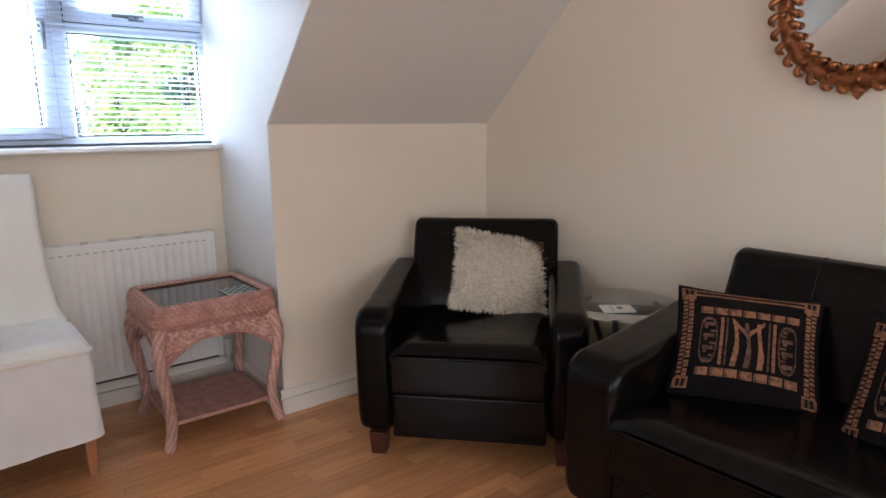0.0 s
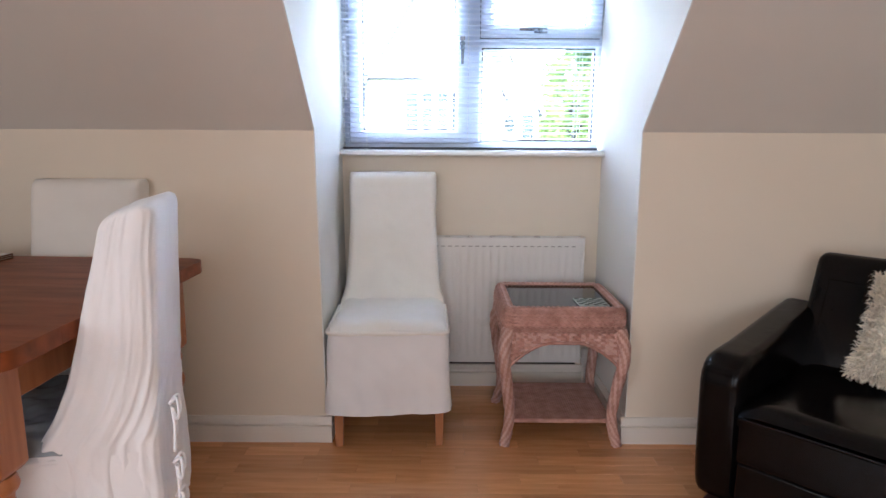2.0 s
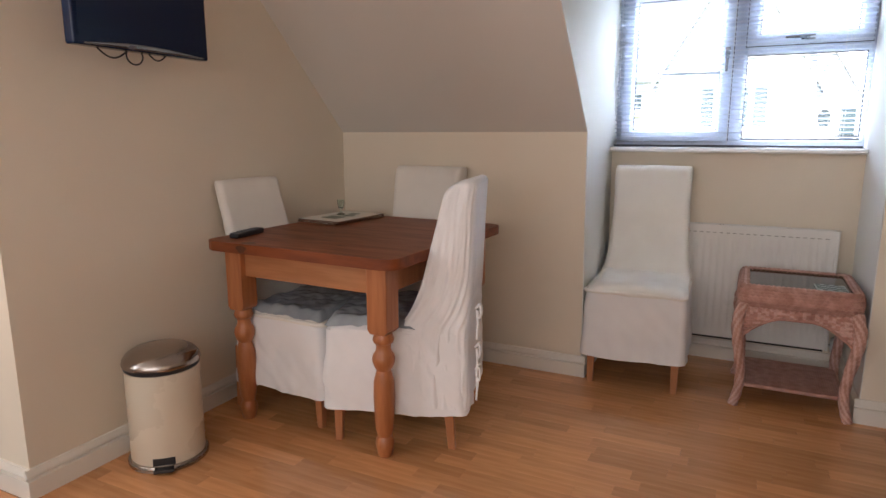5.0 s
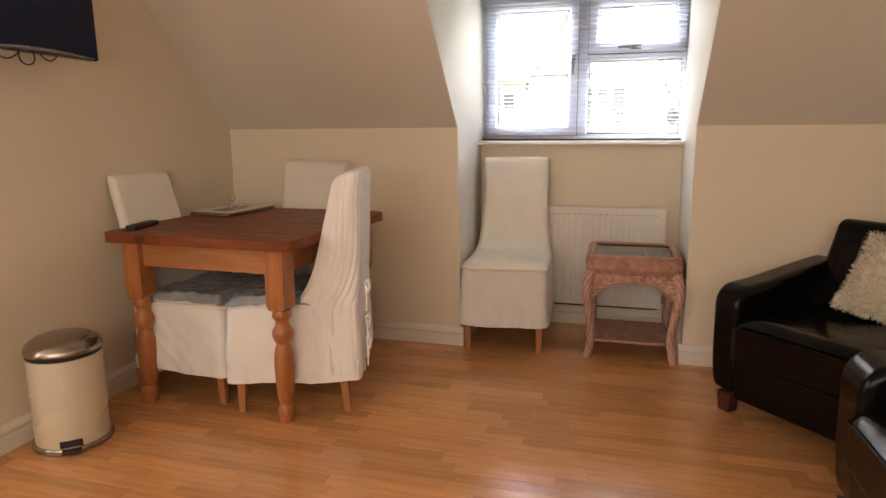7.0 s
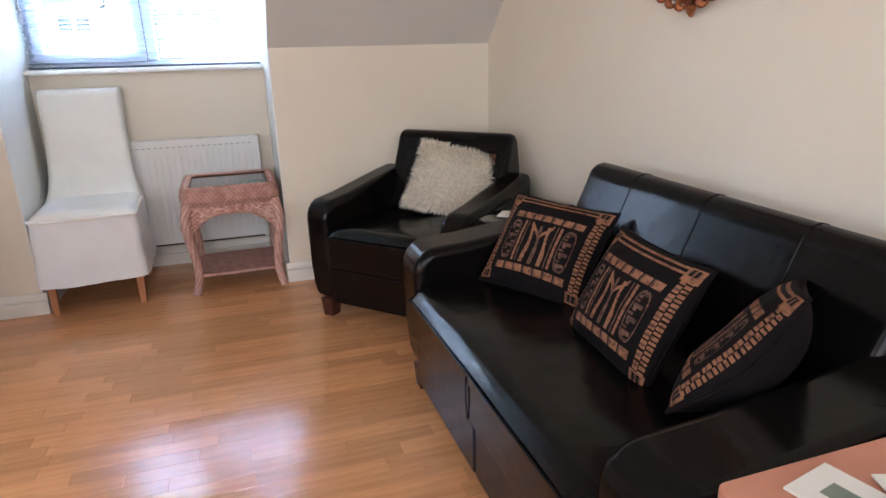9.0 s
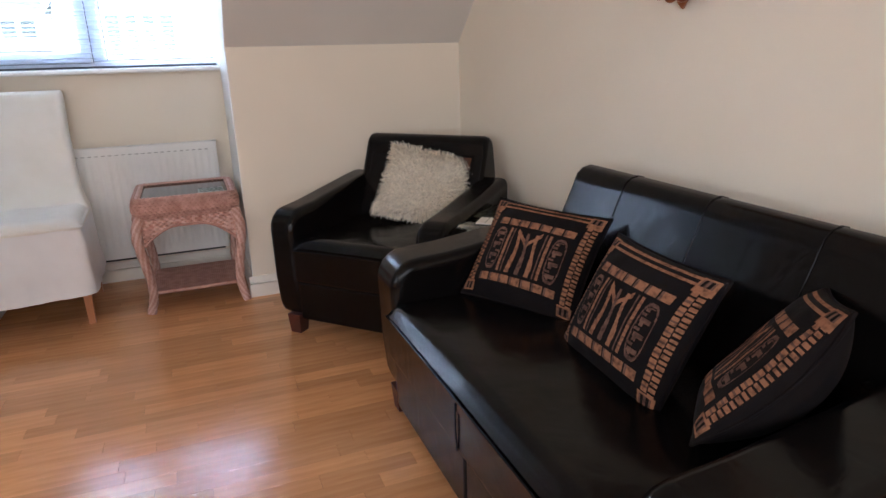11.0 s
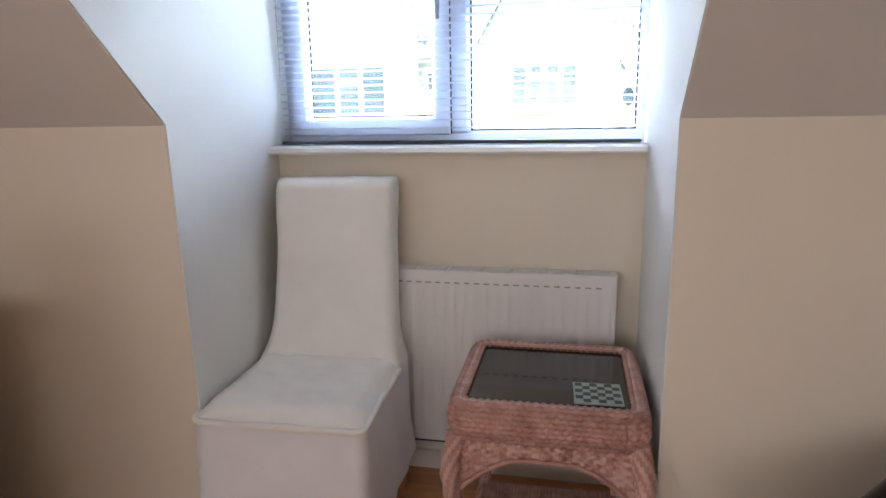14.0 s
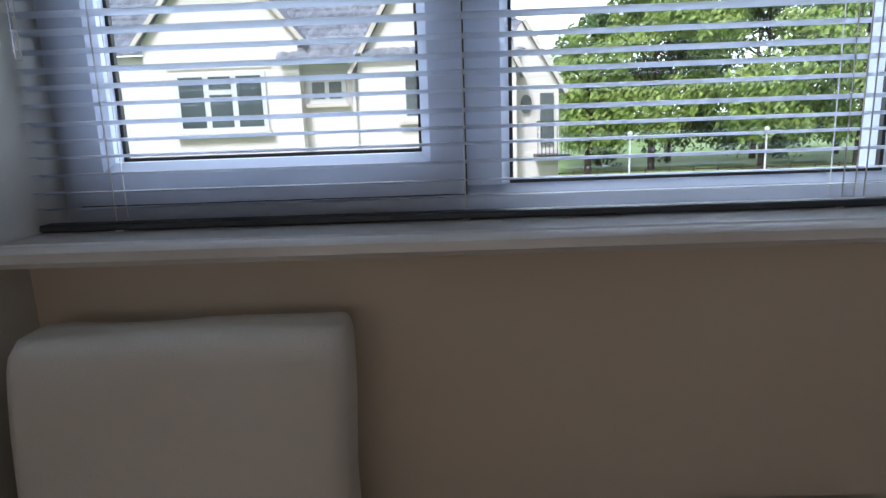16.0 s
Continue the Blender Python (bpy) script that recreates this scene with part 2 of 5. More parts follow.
# ---- mesh building ----
class Mesh:
    """Vertices, faces and a material index per face."""
    def __init__(self):
        self.v, self.f, self.mi = [], [], []

    def add(self, verts, faces, mi=0):
        o = len(self.v)
        self.v += [tuple(p) for p in verts]
        self.f += [tuple(i + o for i in q) for q in faces]
        self.mi += [mi] * len(faces)
        return self

    def box(self, lo, hi, mi=0):
        (a, b, c), (d, e, g) = lo, hi
        v = [(a, b, c), (d, b, c), (d, e, c), (a, e, c), (a, b, g), (d, b, g), (d, e, g), (a, e, g)]
        return self.add(v, [(3, 2, 1, 0), (4, 5, 6, 7), (0, 1, 5, 4), (1, 2, 6, 5), (2, 3, 7, 6), (3, 0, 4, 7)], mi)

    def grid(self, fn, nu, nv, mi=None, close_u=False):
        """fn(u, v) with u, v in 0..1; mi(u, v) gives the material of a face."""
        nc = nu if close_u else nu + 1
        v = [fn(i / nu, j / nv) for j in range(nv + 1) for i in range(nc)]
        o = len(self.v)
        self.v += [tuple(p) for p in v]
        for j in range(nv):
            for i in range(nu):
                i2 = (i + 1) % nc
                self.f.append((o + j * nc + i, o + j * nc + i2, o + (j + 1) * nc + i2, o + (j + 1) * nc + i))
                self.mi.append(mi((i + 0.5) / nu, (j + 0.5) / nv) if mi else 0)
        return self

    def lathe(self, prof, n=32, at=(0, 0, 0), mi=0):
        """prof: (radius, z) from bottom to top, closed with caps."""
        x, y, z = at
        v = [(x + r * math.cos(2 * math.pi * i / n), y + r * math.sin(2 * math.pi * i / n), z + h) for r, h in prof for i in range(n)]
        f = [(j * n + i, j * n + (i + 1) % n, (j + 1) * n + (i + 1) % n, (j + 1) * n + i) for j in range(len(prof) - 1) for i in range(n)]
        f += [tuple(range(n - 1, -1, -1)), tuple((len(prof) - 1) * n + i for i in range(n))]
        return self.add(v, f, mi)

    def tube(self, pts, radius, n=8, mi=0, twist=None):
        """A round bar along points; radius a number or one per point."""
        pts = [Vector(p) for p in pts]
        rs = radius if isinstance(radius, (list, tuple)) else [radius] * len(pts)
        v, last = [], None
        for i, p in enumerate(pts):
            d = (pts[min(i + 1, len(pts) - 1)] - pts[max(i - 1, 0)]).normalized()
            side = d.cross(Vector((0, 0, 1)) if abs(d.z) < 0.9 else Vector((1, 0, 0))).normalized() if last is None else (last - d * last.dot(d)).normalized()
            last = side
            up = d.cross(side)
            for a in range(n):
                t = 2 * math.pi * a / n
                r = rs[i] * (twist(i, t) if twist else 1)
                v.append(p + side * math.cos(t) * r + up * math.sin(t) * r)
        f = [(j * n + a, j * n + (a + 1) % n, (j + 1) * n + (a + 1) % n, (j + 1) * n + a) for j in range(len(pts) - 1) for a in range(n)]
        f += [tuple(range(n - 1, -1, -1)), tuple((len(pts) - 1) * n + a for a in range(n))]
        return self.add(v, f, mi)

    def prism(self, outline, lo, hi, axis="x", mi=0):
        """An outline of 2D points pushed from lo to hi along an axis."""
        def put(p, w):
            return {"x": (w, p[0], p[1]), "y": (p[0], w, p[1]), "z": (p[0], p[1], w)}[axis]
        n = len(outline)
        v = [put(p, lo) for p in outline] + [put(p, hi) for p in outline]
        f = [(i, (i + 1) % n, n + (i + 1) % n, n + i) for i in range(n)]
        f += [tuple(range(n - 1, -1, -1)), tuple(range(n, 2 * n))]
        return self.add(v, f, mi)

def data_of(name, m, mats, smooth):
    me = bpy.data.meshes.new(name)
    me.from_pydata(m.v, [], m.f)
    for q in (mats if isinstance(mats, (list, tuple)) else [mats]):
        me.materials.append(q)
    me.polygons.foreach_set("material_index", m.mi)
    bm = bmesh.new()
    bm.from_mesh(me)
    bmesh.ops.recalc_face_normals(bm, faces=bm.faces)
    bm.to_mesh(me)
    bm.free()
    if smooth:
        me.polygons.foreach_set("use_smooth", [True] * len(me.polygons))
        if smooth < 2:
            me.set_sharp_from_angle(angle=radians(38))
    return me

def part(name, m, mats, parent=None, label="", smooth=0, bevel=0.0, at=None, sub=0):
    ob = new(name, data_of(name, m, mats, smooth))
    if parent:
        ob.parent = parent
    if at is not None:
        ob.matrix_basis = at if isinstance(at, Matrix) else Matrix.Translation(at)
    if bevel:
        b = ob.modifiers.new("bevel", "BEVEL")
        b.width, b.segments, b.limit_method, b.angle_limit = bevel, 3, "ANGLE", radians(40)
        ob.data.polygons.foreach_set("use_smooth", [True] * len(ob.data.polygons))
        b.harden_normals = True
    if sub:
        q = ob.modifiers.new("soft", "SUBSURF")
        q.levels = q.render_levels = sub
        ob.data.polygons.foreach_set("use_smooth", [True] * len(ob.data.polygons))
    return tagged(ob, label)

def thing(name, label, category, m=None, group="", kind=""):
    ob = new(name)
    ob.empty_display_size = 0.1
    if m is not None:
        ob.matrix_basis = m
    return tagged(ob, label, category, group, kind)

def arc(cx, cy, r, a0, a1, n=6):
    return [(cx + r * math.cos(radians(a0 + (a1 - a0) * i / n)), cy + r * math.sin(radians(a0 + (a1 - a0) * i / n))) for i in range(n + 1)]

def round_rect(x0, y0, x1, y1, r, n=6):
    return arc(x1 - r, y0 + r, r, -90, 0, n) + arc(x1 - r, y1 - r, r, 0, 90, n) + arc(x0 + r, y1 - r, r, 90, 180, n) + arc(x0 + r, y0 + r, r, 180, 270, n)

def wob(x, y, z, s):
    return noise.noise(Vector((x * s, y * s, z * s)))

# ---- the room ----
XL, XR, YK, KZ, TAN, CZ = -0.60, 3.15, 3.12, 1.215, 0.949, 2.35
DL, DR, DZ, YW = 0.79, 1.987, 2.10, 3.70
YC = YK - (CZ - KZ) / TAN
YD = YK - (DZ - KZ) / TAN
XW, YS, YE = -1.95, -2.0, 1.245

def structure(name, m, mats, label, category, smooth=0, bevel=0.0):
    ob = part(name, m, mats, None, label, smooth, bevel)
    return tagged(ob, label, category, kind="structure")

floor = structure("floor", Mesh().box((XW, YS, -0.06), (XR, YE, -0.003)).box((XL, YE, -0.06), (XR, YW, -0.003)), SUBF, "honey oak laminate floor with short staggered strips", "floor")
structure("wall_east", Mesh().box((XR, YS, -0.06), (XR + 0.15, YK + 0.12, 2.5)), WALL, "plain cream painted wall behind the leather sofa", "wall")
structure("wall_west", Mesh().box((XL - 0.12, YE, -0.06), (XL, YK + 0.12, 2.5)), WALL, "plain cream painted wall beside the dining table", "wall")
structure("wall_west_return", Mesh().box((XW, YE, -0.06), (XL - 0.12, YE + 0.12, 2.5)), WALL, "cream painted return wall past the outer corner", "wall")
# hall wall out of view; its recess is added to hold the fill lamp
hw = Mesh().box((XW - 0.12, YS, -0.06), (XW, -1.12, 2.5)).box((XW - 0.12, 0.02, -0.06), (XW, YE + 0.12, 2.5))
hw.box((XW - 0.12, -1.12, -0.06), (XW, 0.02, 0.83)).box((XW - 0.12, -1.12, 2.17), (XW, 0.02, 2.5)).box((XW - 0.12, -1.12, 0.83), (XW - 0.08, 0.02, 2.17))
structure("wall_hall", hw, WALL, "unseen cream wall with a recess added for a fill lamp", "wall")
# south wall with a recess for the opposite window
sw = Mesh()
sw.box((XW, YS - 0.15, -0.06), (-0.55, YS, 2.5)).box((2.55, YS - 0.15, -0.06), (XR, YS, 2.5))
sw.box((-0.55, YS - 0.15, -0.06), (2.55, YS, 0.85)).box((-0.55, YS - 0.15, 2.15), (2.55, YS, 2.5)).box((-0.55, YS - 0.15, 0.85), (2.55, YS - 0.10, 2.15))
structure("wall_south", sw, WALL, "cream wall with a window recess behind the walk", "wall")

lean = 0.018
kl = Mesh().prism([(XL - 0.1, -0.06), (DL + lean - 0.004, -0.06), (DL - 0.004, KZ), (XL - 0.1, KZ)], YK, YK + 0.1, "y")
structure("wall_knee_1", kl, WALL, "low cream knee wall beside the dining table", "wall")
kr = Mesh().box((DR + 0.004, YK, -0.06), (XR + 0.1, YK + 0.1, KZ))
structure("wall_knee_2", kr, WALL, "low cream knee wall behind the armchair", "wall")

def slope(x0, x1):
    t = 0.12
    return Mesh().prism([(YK + 0.12, KZ - 0.12 * TAN), (YC, CZ), (YC, CZ + t), (YK + 0.12, KZ + t)], x0, x1)
ce = slope(XL - 0.1, DL - 0.004)
ce.prism([(YK + 0.12, KZ - 0.12 * TAN), (YC, CZ), (YC, CZ + 0.12), (YK + 0.12, KZ + 0.12)], DR + 0.004, XR + 0.1)
ce.prism([(YD, DZ), (YC, CZ), (YC, CZ + 0.12), (YD, DZ + 0.12)], DL - 0.004, DR + 0.004)
ce.box((XW - 0.1, YS - 0.1, CZ), (XR + 0.1, YC, CZ + 0.12))
structure("ceiling", ce, CEIL, "off-white sloping attic ceiling rising from the knee walls", "ceiling")
structure("ceiling_dormer", Mesh().box((DL - 0.1, YD, DZ + 0.002), (DR + 0.1, 3.875, DZ + 0.1)), CHEEK, "white flat ceiling inside the dormer", "ceiling")

def cheek(xa, xb, skew):
    m = Mesh().prism([(YK + 0.002, -0.06), (3.875, -0.06), (3.875, DZ), (YD, DZ), (YK + 0.002, KZ + 0.003)], xa, xb)
    m.v = [(x + skew * max(0.0, 1 - z / KZ), y, z) for x, y, z in m.v]
    return m
structure("wall_cheek_1", cheek(DL - 0.1, DL, lean), CHEEK, "white painted dormer cheek beside the covered chair", "wall")
structure("wall_cheek_2", cheek(DR, DR + 0.1, 0.0), CHEEK, "white painted dormer cheek beside the wicker table", "wall")
structure("wall_north", Mesh().box((DL - 0.05, YW, -0.06), (DR + 0.05, 3.874, 1.112)).box((DL - 0.05, 3.80, 2.0), (DR + 0.05, 3.874, DZ)), WALL, "cream wall under the dormer window", "wall")

def skirting(name, a, b, inward):
    """A skirting board from a to b; inward: the unit way into the room."""
    prof = [(0.0, 0.0), (0.018, 0.0), (0.018, 0.067), (0.006, 0.070), (0.006, 0.078), (0.016, 0.081), (0.015, 0.088), (0.007, 0.097), (0.006, 0.104), (0.0, 0.106)]
    a, b, w = Vector(a), Vector(b), Vector(inward)
    m = Mesh()
    n = len(prof)
    v = [tuple(Vector((p.x + w.x * d, p.y + w.y * d, h))) for p in (a, b) for d, h in prof]
    m.add(v, [(i, (i + 1) % n, n + (i + 1) % n, n + i) for i in range(n)] + [tuple(range(n)), tuple(range(2 * n - 1, n - 1, -1))])
    return structure(name, m, GLOSS, "cream gloss moulded skirting board along the wall", "skirting board", smooth=1)
skirting("baseboard_west", (XL, YE - 0.018, 0), (XL, YK, 0), (1, 0, 0))
skirting("baseboard_knee_1", (XL + 0.019, YK, 0), (DL + lean + 0.018, YK, 0), (0, -1, 0))
skirting("baseboard_knee_2", (DR - 0.018, YK, 0), (XR - 0.019, YK, 0), (0, -1, 0))
skirting("baseboard_north", (DL + 0.04, YW, 0), (DR, YW, 0), (0, -1, 0))
skirting("baseboard_cheek_1", (DL + lean, YK + 0.001, 0), (DL + lean, YW - 0.019, 0), (1, 0, 0))
skirting("baseboard_cheek_2", (DR, YK + 0.001, 0), (DR, YW - 0.019, 0), (-1, 0, 0))
skirting("baseboard_east", (XR, YS, 0), (XR, YK, 0), (-1, 0, 0))
skirting("baseboard_return", (XW, YE, 0), (XL, YE, 0), (0, -1, 0))

# ---- dormer window ----
win = tagged(thing("window_1", "white plastic casement window with top light in the dormer", "window"), kind="structure")

def ring(x0, z0, x1, z1, w, y0, y1, bev=0.012):
    """A mitred rectangular frame, chamfered towards the opening on the room side."""
    m = Mesh()
    for (ax, az), (bx, bz), (cx, cz), (dx, dz) in (
            ((x0, z0), (x1, z0), (x1 - w, z0 + w), (x0 + w, z0 + w)), ((x1, z0), (x1, z1), (x1 - w, z1 - w), (x1 - w, z0 + w)),
            ((x1, z1), (x0, z1), (x0 + w, z1 - w), (x1 - w, z1 - w)), ((x0, z1), (x0, z0), (x0 + w, z0 + w), (x0 + w, z1 - w))):
        def inset(px, pz, s):
            mx, mz = (x0 + x1) / 2, (z0 + z1) / 2
            return px + (bev if px < mx else -bev) * s, pz + (bev if pz < mz else -bev) * s
        ex, ez = inset(cx, cz, -1)
        gx, gz = inset(dx, dz, -1)
        v = [(ax, y0, az), (bx, y0, bz), (ex, y0, ez), (gx, y0, gz), (cx, y0 + bev, cz), (dx, y0 + bev, dz), (ax, y1, az), (bx, y1, bz), (cx, y1, cz), (dx, y1, dz)]
        m.add(v, [(0, 1, 2, 3), (3, 2, 4, 5), (5, 4, 8, 9), (6, 9, 8, 7), (0, 6, 7, 1), (1, 7, 8, 4, 2), (0, 3, 5, 9, 6)])
    return m
WX0, WX1, WZ0, WZ1 = 0.775, 2.012, 1.125, 2.0
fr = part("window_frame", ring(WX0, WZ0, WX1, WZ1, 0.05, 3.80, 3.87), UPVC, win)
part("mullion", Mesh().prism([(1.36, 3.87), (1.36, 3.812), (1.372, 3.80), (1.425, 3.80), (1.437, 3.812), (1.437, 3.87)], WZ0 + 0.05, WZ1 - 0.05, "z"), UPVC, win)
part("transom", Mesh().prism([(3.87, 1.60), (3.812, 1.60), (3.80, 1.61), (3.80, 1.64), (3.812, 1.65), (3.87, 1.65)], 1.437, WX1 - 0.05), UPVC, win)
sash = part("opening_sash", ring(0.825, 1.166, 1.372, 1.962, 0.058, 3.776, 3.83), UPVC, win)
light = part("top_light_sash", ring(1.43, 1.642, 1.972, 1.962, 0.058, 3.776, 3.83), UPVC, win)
for nm, (a, c, b, d), par in (("pane", (0.883, 1.224, 1.314, 1.904), sash), ("pane", (1.437, 1.175, 1.962, 1.60), win), ("pane", (1.488, 1.700, 1.914, 1.904), light)):
    g = part(nm, Mesh().box((a - 0.004, 3.822, c - 0.004), (b + 0.004, 3.828, d + 0.004)), PANE, par)
    g.visible_shadow = False
    s = 0.005
    gk = Mesh().box((a, 3.812, c), (b, 3.821, c + s)).box((a, 3.812, d - s), (b, 3.821, d)).box((a, 3.812, c + s), (a + s, 3.821, d - s)).box((b - s, 3.812, c + s), (b, 3.821, d - s))
    part("gasket", gk, RUBBER, par)
# thin black ring stands in for the shadow gap round each sash
for (x0, z0, x1, z1), par in (((0.825, 1.166, 1.372, 1.962), sash), ((1.43, 1.642, 1.972, 1.962), light)):
    part("sash_shadow_gap", ring(x0 - 0.0035, z0 - 0.0035, x1 + 0.0035, z1 + 0.0035, 0.012, 3.7945, 3.7995, 0.001), RUBBER, par, "dark strip painting the shadow gap round the opening sash")
def handle(x, z, upright, par):
    m = Mesh().box((-0.012, -0.012, -0.03), (0.012, 0.0, 0.03)).tube([(0, -0.01, 0), (0, -0.035, 0), (0, -0.04, -0.02), (0, -0.038, -0.10)], [0.008, 0.008, 0.009, 0.006], 10)
    part("handle", m, SHEEN, par, "grey metal window handle", 1, at=pose(x, 3.776, z, 0, 0 if upright else 90, 0))
handle(1.345, 1.62, True, sash)
handle(1.70, 1.672, False, light)
structure("window_sill", Mesh().prism([(3.628, 1.117), (3.633, 1.110), (3.664, 1.110), (3.664, 1.1125), (3.81, 1.1125), (3.81, 1.136), (3.656, 1.136), (3.653, 1.1325), (3.648, 1.1325), (3.645, 1.1350), (3.635, 1.1335), (3.629, 1.1285)], DL + 0.004, DR - 0.004), SILL, "cream painted window sill board with a rounded nose", "window sill", smooth=1)

# venetian blind
blind = thing("venetian_blind", "lowered white venetian blind with open slats", "blind")
NS, Z0, PITCH = 36, 1.166, 0.0228
sm = Mesh()
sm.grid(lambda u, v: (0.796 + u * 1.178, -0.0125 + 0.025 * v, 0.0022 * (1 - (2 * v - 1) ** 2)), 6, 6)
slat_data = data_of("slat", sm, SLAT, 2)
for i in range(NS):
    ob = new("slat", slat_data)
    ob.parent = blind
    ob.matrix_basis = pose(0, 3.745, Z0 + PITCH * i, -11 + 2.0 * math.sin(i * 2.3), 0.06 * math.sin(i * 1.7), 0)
# bottom rail, its dark colour painting the shadow gap above the sill
part("bottom_rail", Mesh().box((0.796, 3.732, 1.137), (1.974, 3.758, 1.147)), RAIL, blind, "bottom rail on the sill, coloured dark for the shadow gap", 0, 0.003)
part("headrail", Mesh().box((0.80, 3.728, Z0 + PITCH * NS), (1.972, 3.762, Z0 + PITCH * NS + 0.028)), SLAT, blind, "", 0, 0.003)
for cx in (0.905, 1.372, 1.86):
    for cy in (3.7305, 3.7595):
        part("ladder_cord", Mesh().tube([(cx, cy, 1.15), (cx, cy, 1.6), (cx, cy, 1.99)], 0.0009, 5), CORD, blind)
    part("cord_button", Mesh().lathe([(0.006, 0), (0.006, 0.004)], 10, (cx, 3.735, 1.134)), CORD, blind)
for cx in (1.872, 1.884):
    part("pull_cord", Mesh().tube([(cx, 3.725, 1.15), (cx + 0.002, 3.724, 1.5), (cx, 3.726, 1.98)], 0.001, 5), CORD, blind)
part("tilt_wand", Mesh().tube([(0.815, 3.722, 1.36), (0.815, 3.726, 1.98)], 0.004, 8), PANE, blind, "clear plastic tilt wand", 1)

# ---- radiator ----
rad = thing("radiator", "white steel panel radiator below the dormer window", "radiator")
RX0, RX1, RY = 1.16, 1.912, 3.62
def flute(u, v):
    x = RX0 + 0.012 + u * (RX1 - RX0 - 0.024)
    z = 0.145 + v * 0.575
    e = min(1.0, max(0.0, (min(v, 1 - v) - 0.05) / 0.04))
    k = (math.sin(u * 2 * math.pi * 21) + 1) / 2
    return (x, RY + 0.002 + 0.0045 * e * (k ** 0.6 if k > 0 else 0), z)
fm = Mesh().grid(flute, 210, 24)
part("front_panel", fm, RAD, rad, "", 2)
part("back_panel", Mesh().box((RX0 + 0.02, 3.665, 0.15), (RX1 - 0.02, 3.68, 0.71)), RAD, rad)
part("side_panel", Mesh().box((RX1 - 0.012, RY, 0.14), (RX1, 3.683, 0.742)), RAD, rad, "", 0, 0.003)
part("side_panel", Mesh().box((RX0, RY, 0.14), (RX0 + 0.012, 3.683, 0.742)), RAD, rad, "", 0, 0.003)
gm = Mesh().box((RX0 + 0.012, RY, 0.718), (RX1 - 0.012, RY + 0.004, 0.742)).box((RX0 + 0.012, RY + 0.06, 0.718), (RX1 - 0.012, RY + 0.064, 0.742))
for i in range(8):
    xa = RX0 + 0.012 + i * (RX1 - RX0 - 0.028) / 7
    gm.box((xa - 0.004, RY + 0.004, 0.736), (xa + 0.006, RY + 0.06, 0.742)).box((xa + 0.012, RY + 0.004, 0.736), (xa + 0.018, RY + 0.06, 0.742))
for j in range(3):
    ya = RY + 0.016 + j * 0.0145
    gm.box((RX0 + 0.012, ya, 0.738), (RX1 - 0.012, ya + 0.0028, 0.741))
# slot dents as thin grey bars, their shade painted in the colour
slot_data = data_of("slot", Mesh().box((0, RY - 0.0012, 0.7005), (0.017, RY + 0.006, 0.704)), SHADE, 0)
for i in range(22):
    ob = new("slot", slot_data)
    ob.parent = rad
    ob.location = (RX0 + 0.03 + i * (RX1 - RX0 - 0.06) / 22, 0, 0)
part("top_grille", gm, RAD, rad, "slotted white top grille")
# black block between the panels, painting the shade inside the radiator
part("inner_shade_block", Mesh().box((RX0 + 0.02, RY + 0.014, 0.132), (RX1 - 0.02, RY + 0.058, 0.71)), DARK, rad)
for bx in (1.22, 1.80):
    part("wall_bracket", Mesh().box((bx, 3.683, 0.2), (bx + 0.03, 3.70, 0.7)), RAD, rad)
part("valve", Mesh().lathe([(0.016, 0), (0.018, 0.02), (0.018, 0.06), (0.012, 0.075)], 16, (RX1 + 0.028, 3.655, 0.13)).tube([(RX1 + 0.028, 3.655, 0.16), (RX1 - 0.004, 3.655, 0.16)], 0.009, 10), RAD, rad, "white plastic valve", 1)
part("pipe", Mesh().tube([(RX1 + 0.028, 3.655, 0.0), (RX1 + 0.028, 3.655, 0.14)], 0.0075, 10), RAD, rad, "", 1)

# ---- slip-covered dining chairs ----
def flowing(pts, n=5):
    """A soft curve through the points, n steps between each two."""
    ps = [Vector(p) for p in pts]
    ps = [ps[0] * 2 - ps[1]] + ps + [ps[-1] * 2 - ps[-2]]
    out = []
    for a, b, c, d in zip(ps, ps[1:], ps[2:], ps[3:]):
        for k in range(n):
            t = k / n
            out.append(0.5 * (2 * b + (c - a) * t + (2 * a - 5 * b + 4 * c - d) * t * t + (3 * b - a - 3 * c + d) * t ** 3))
    return out + [ps[-2]]

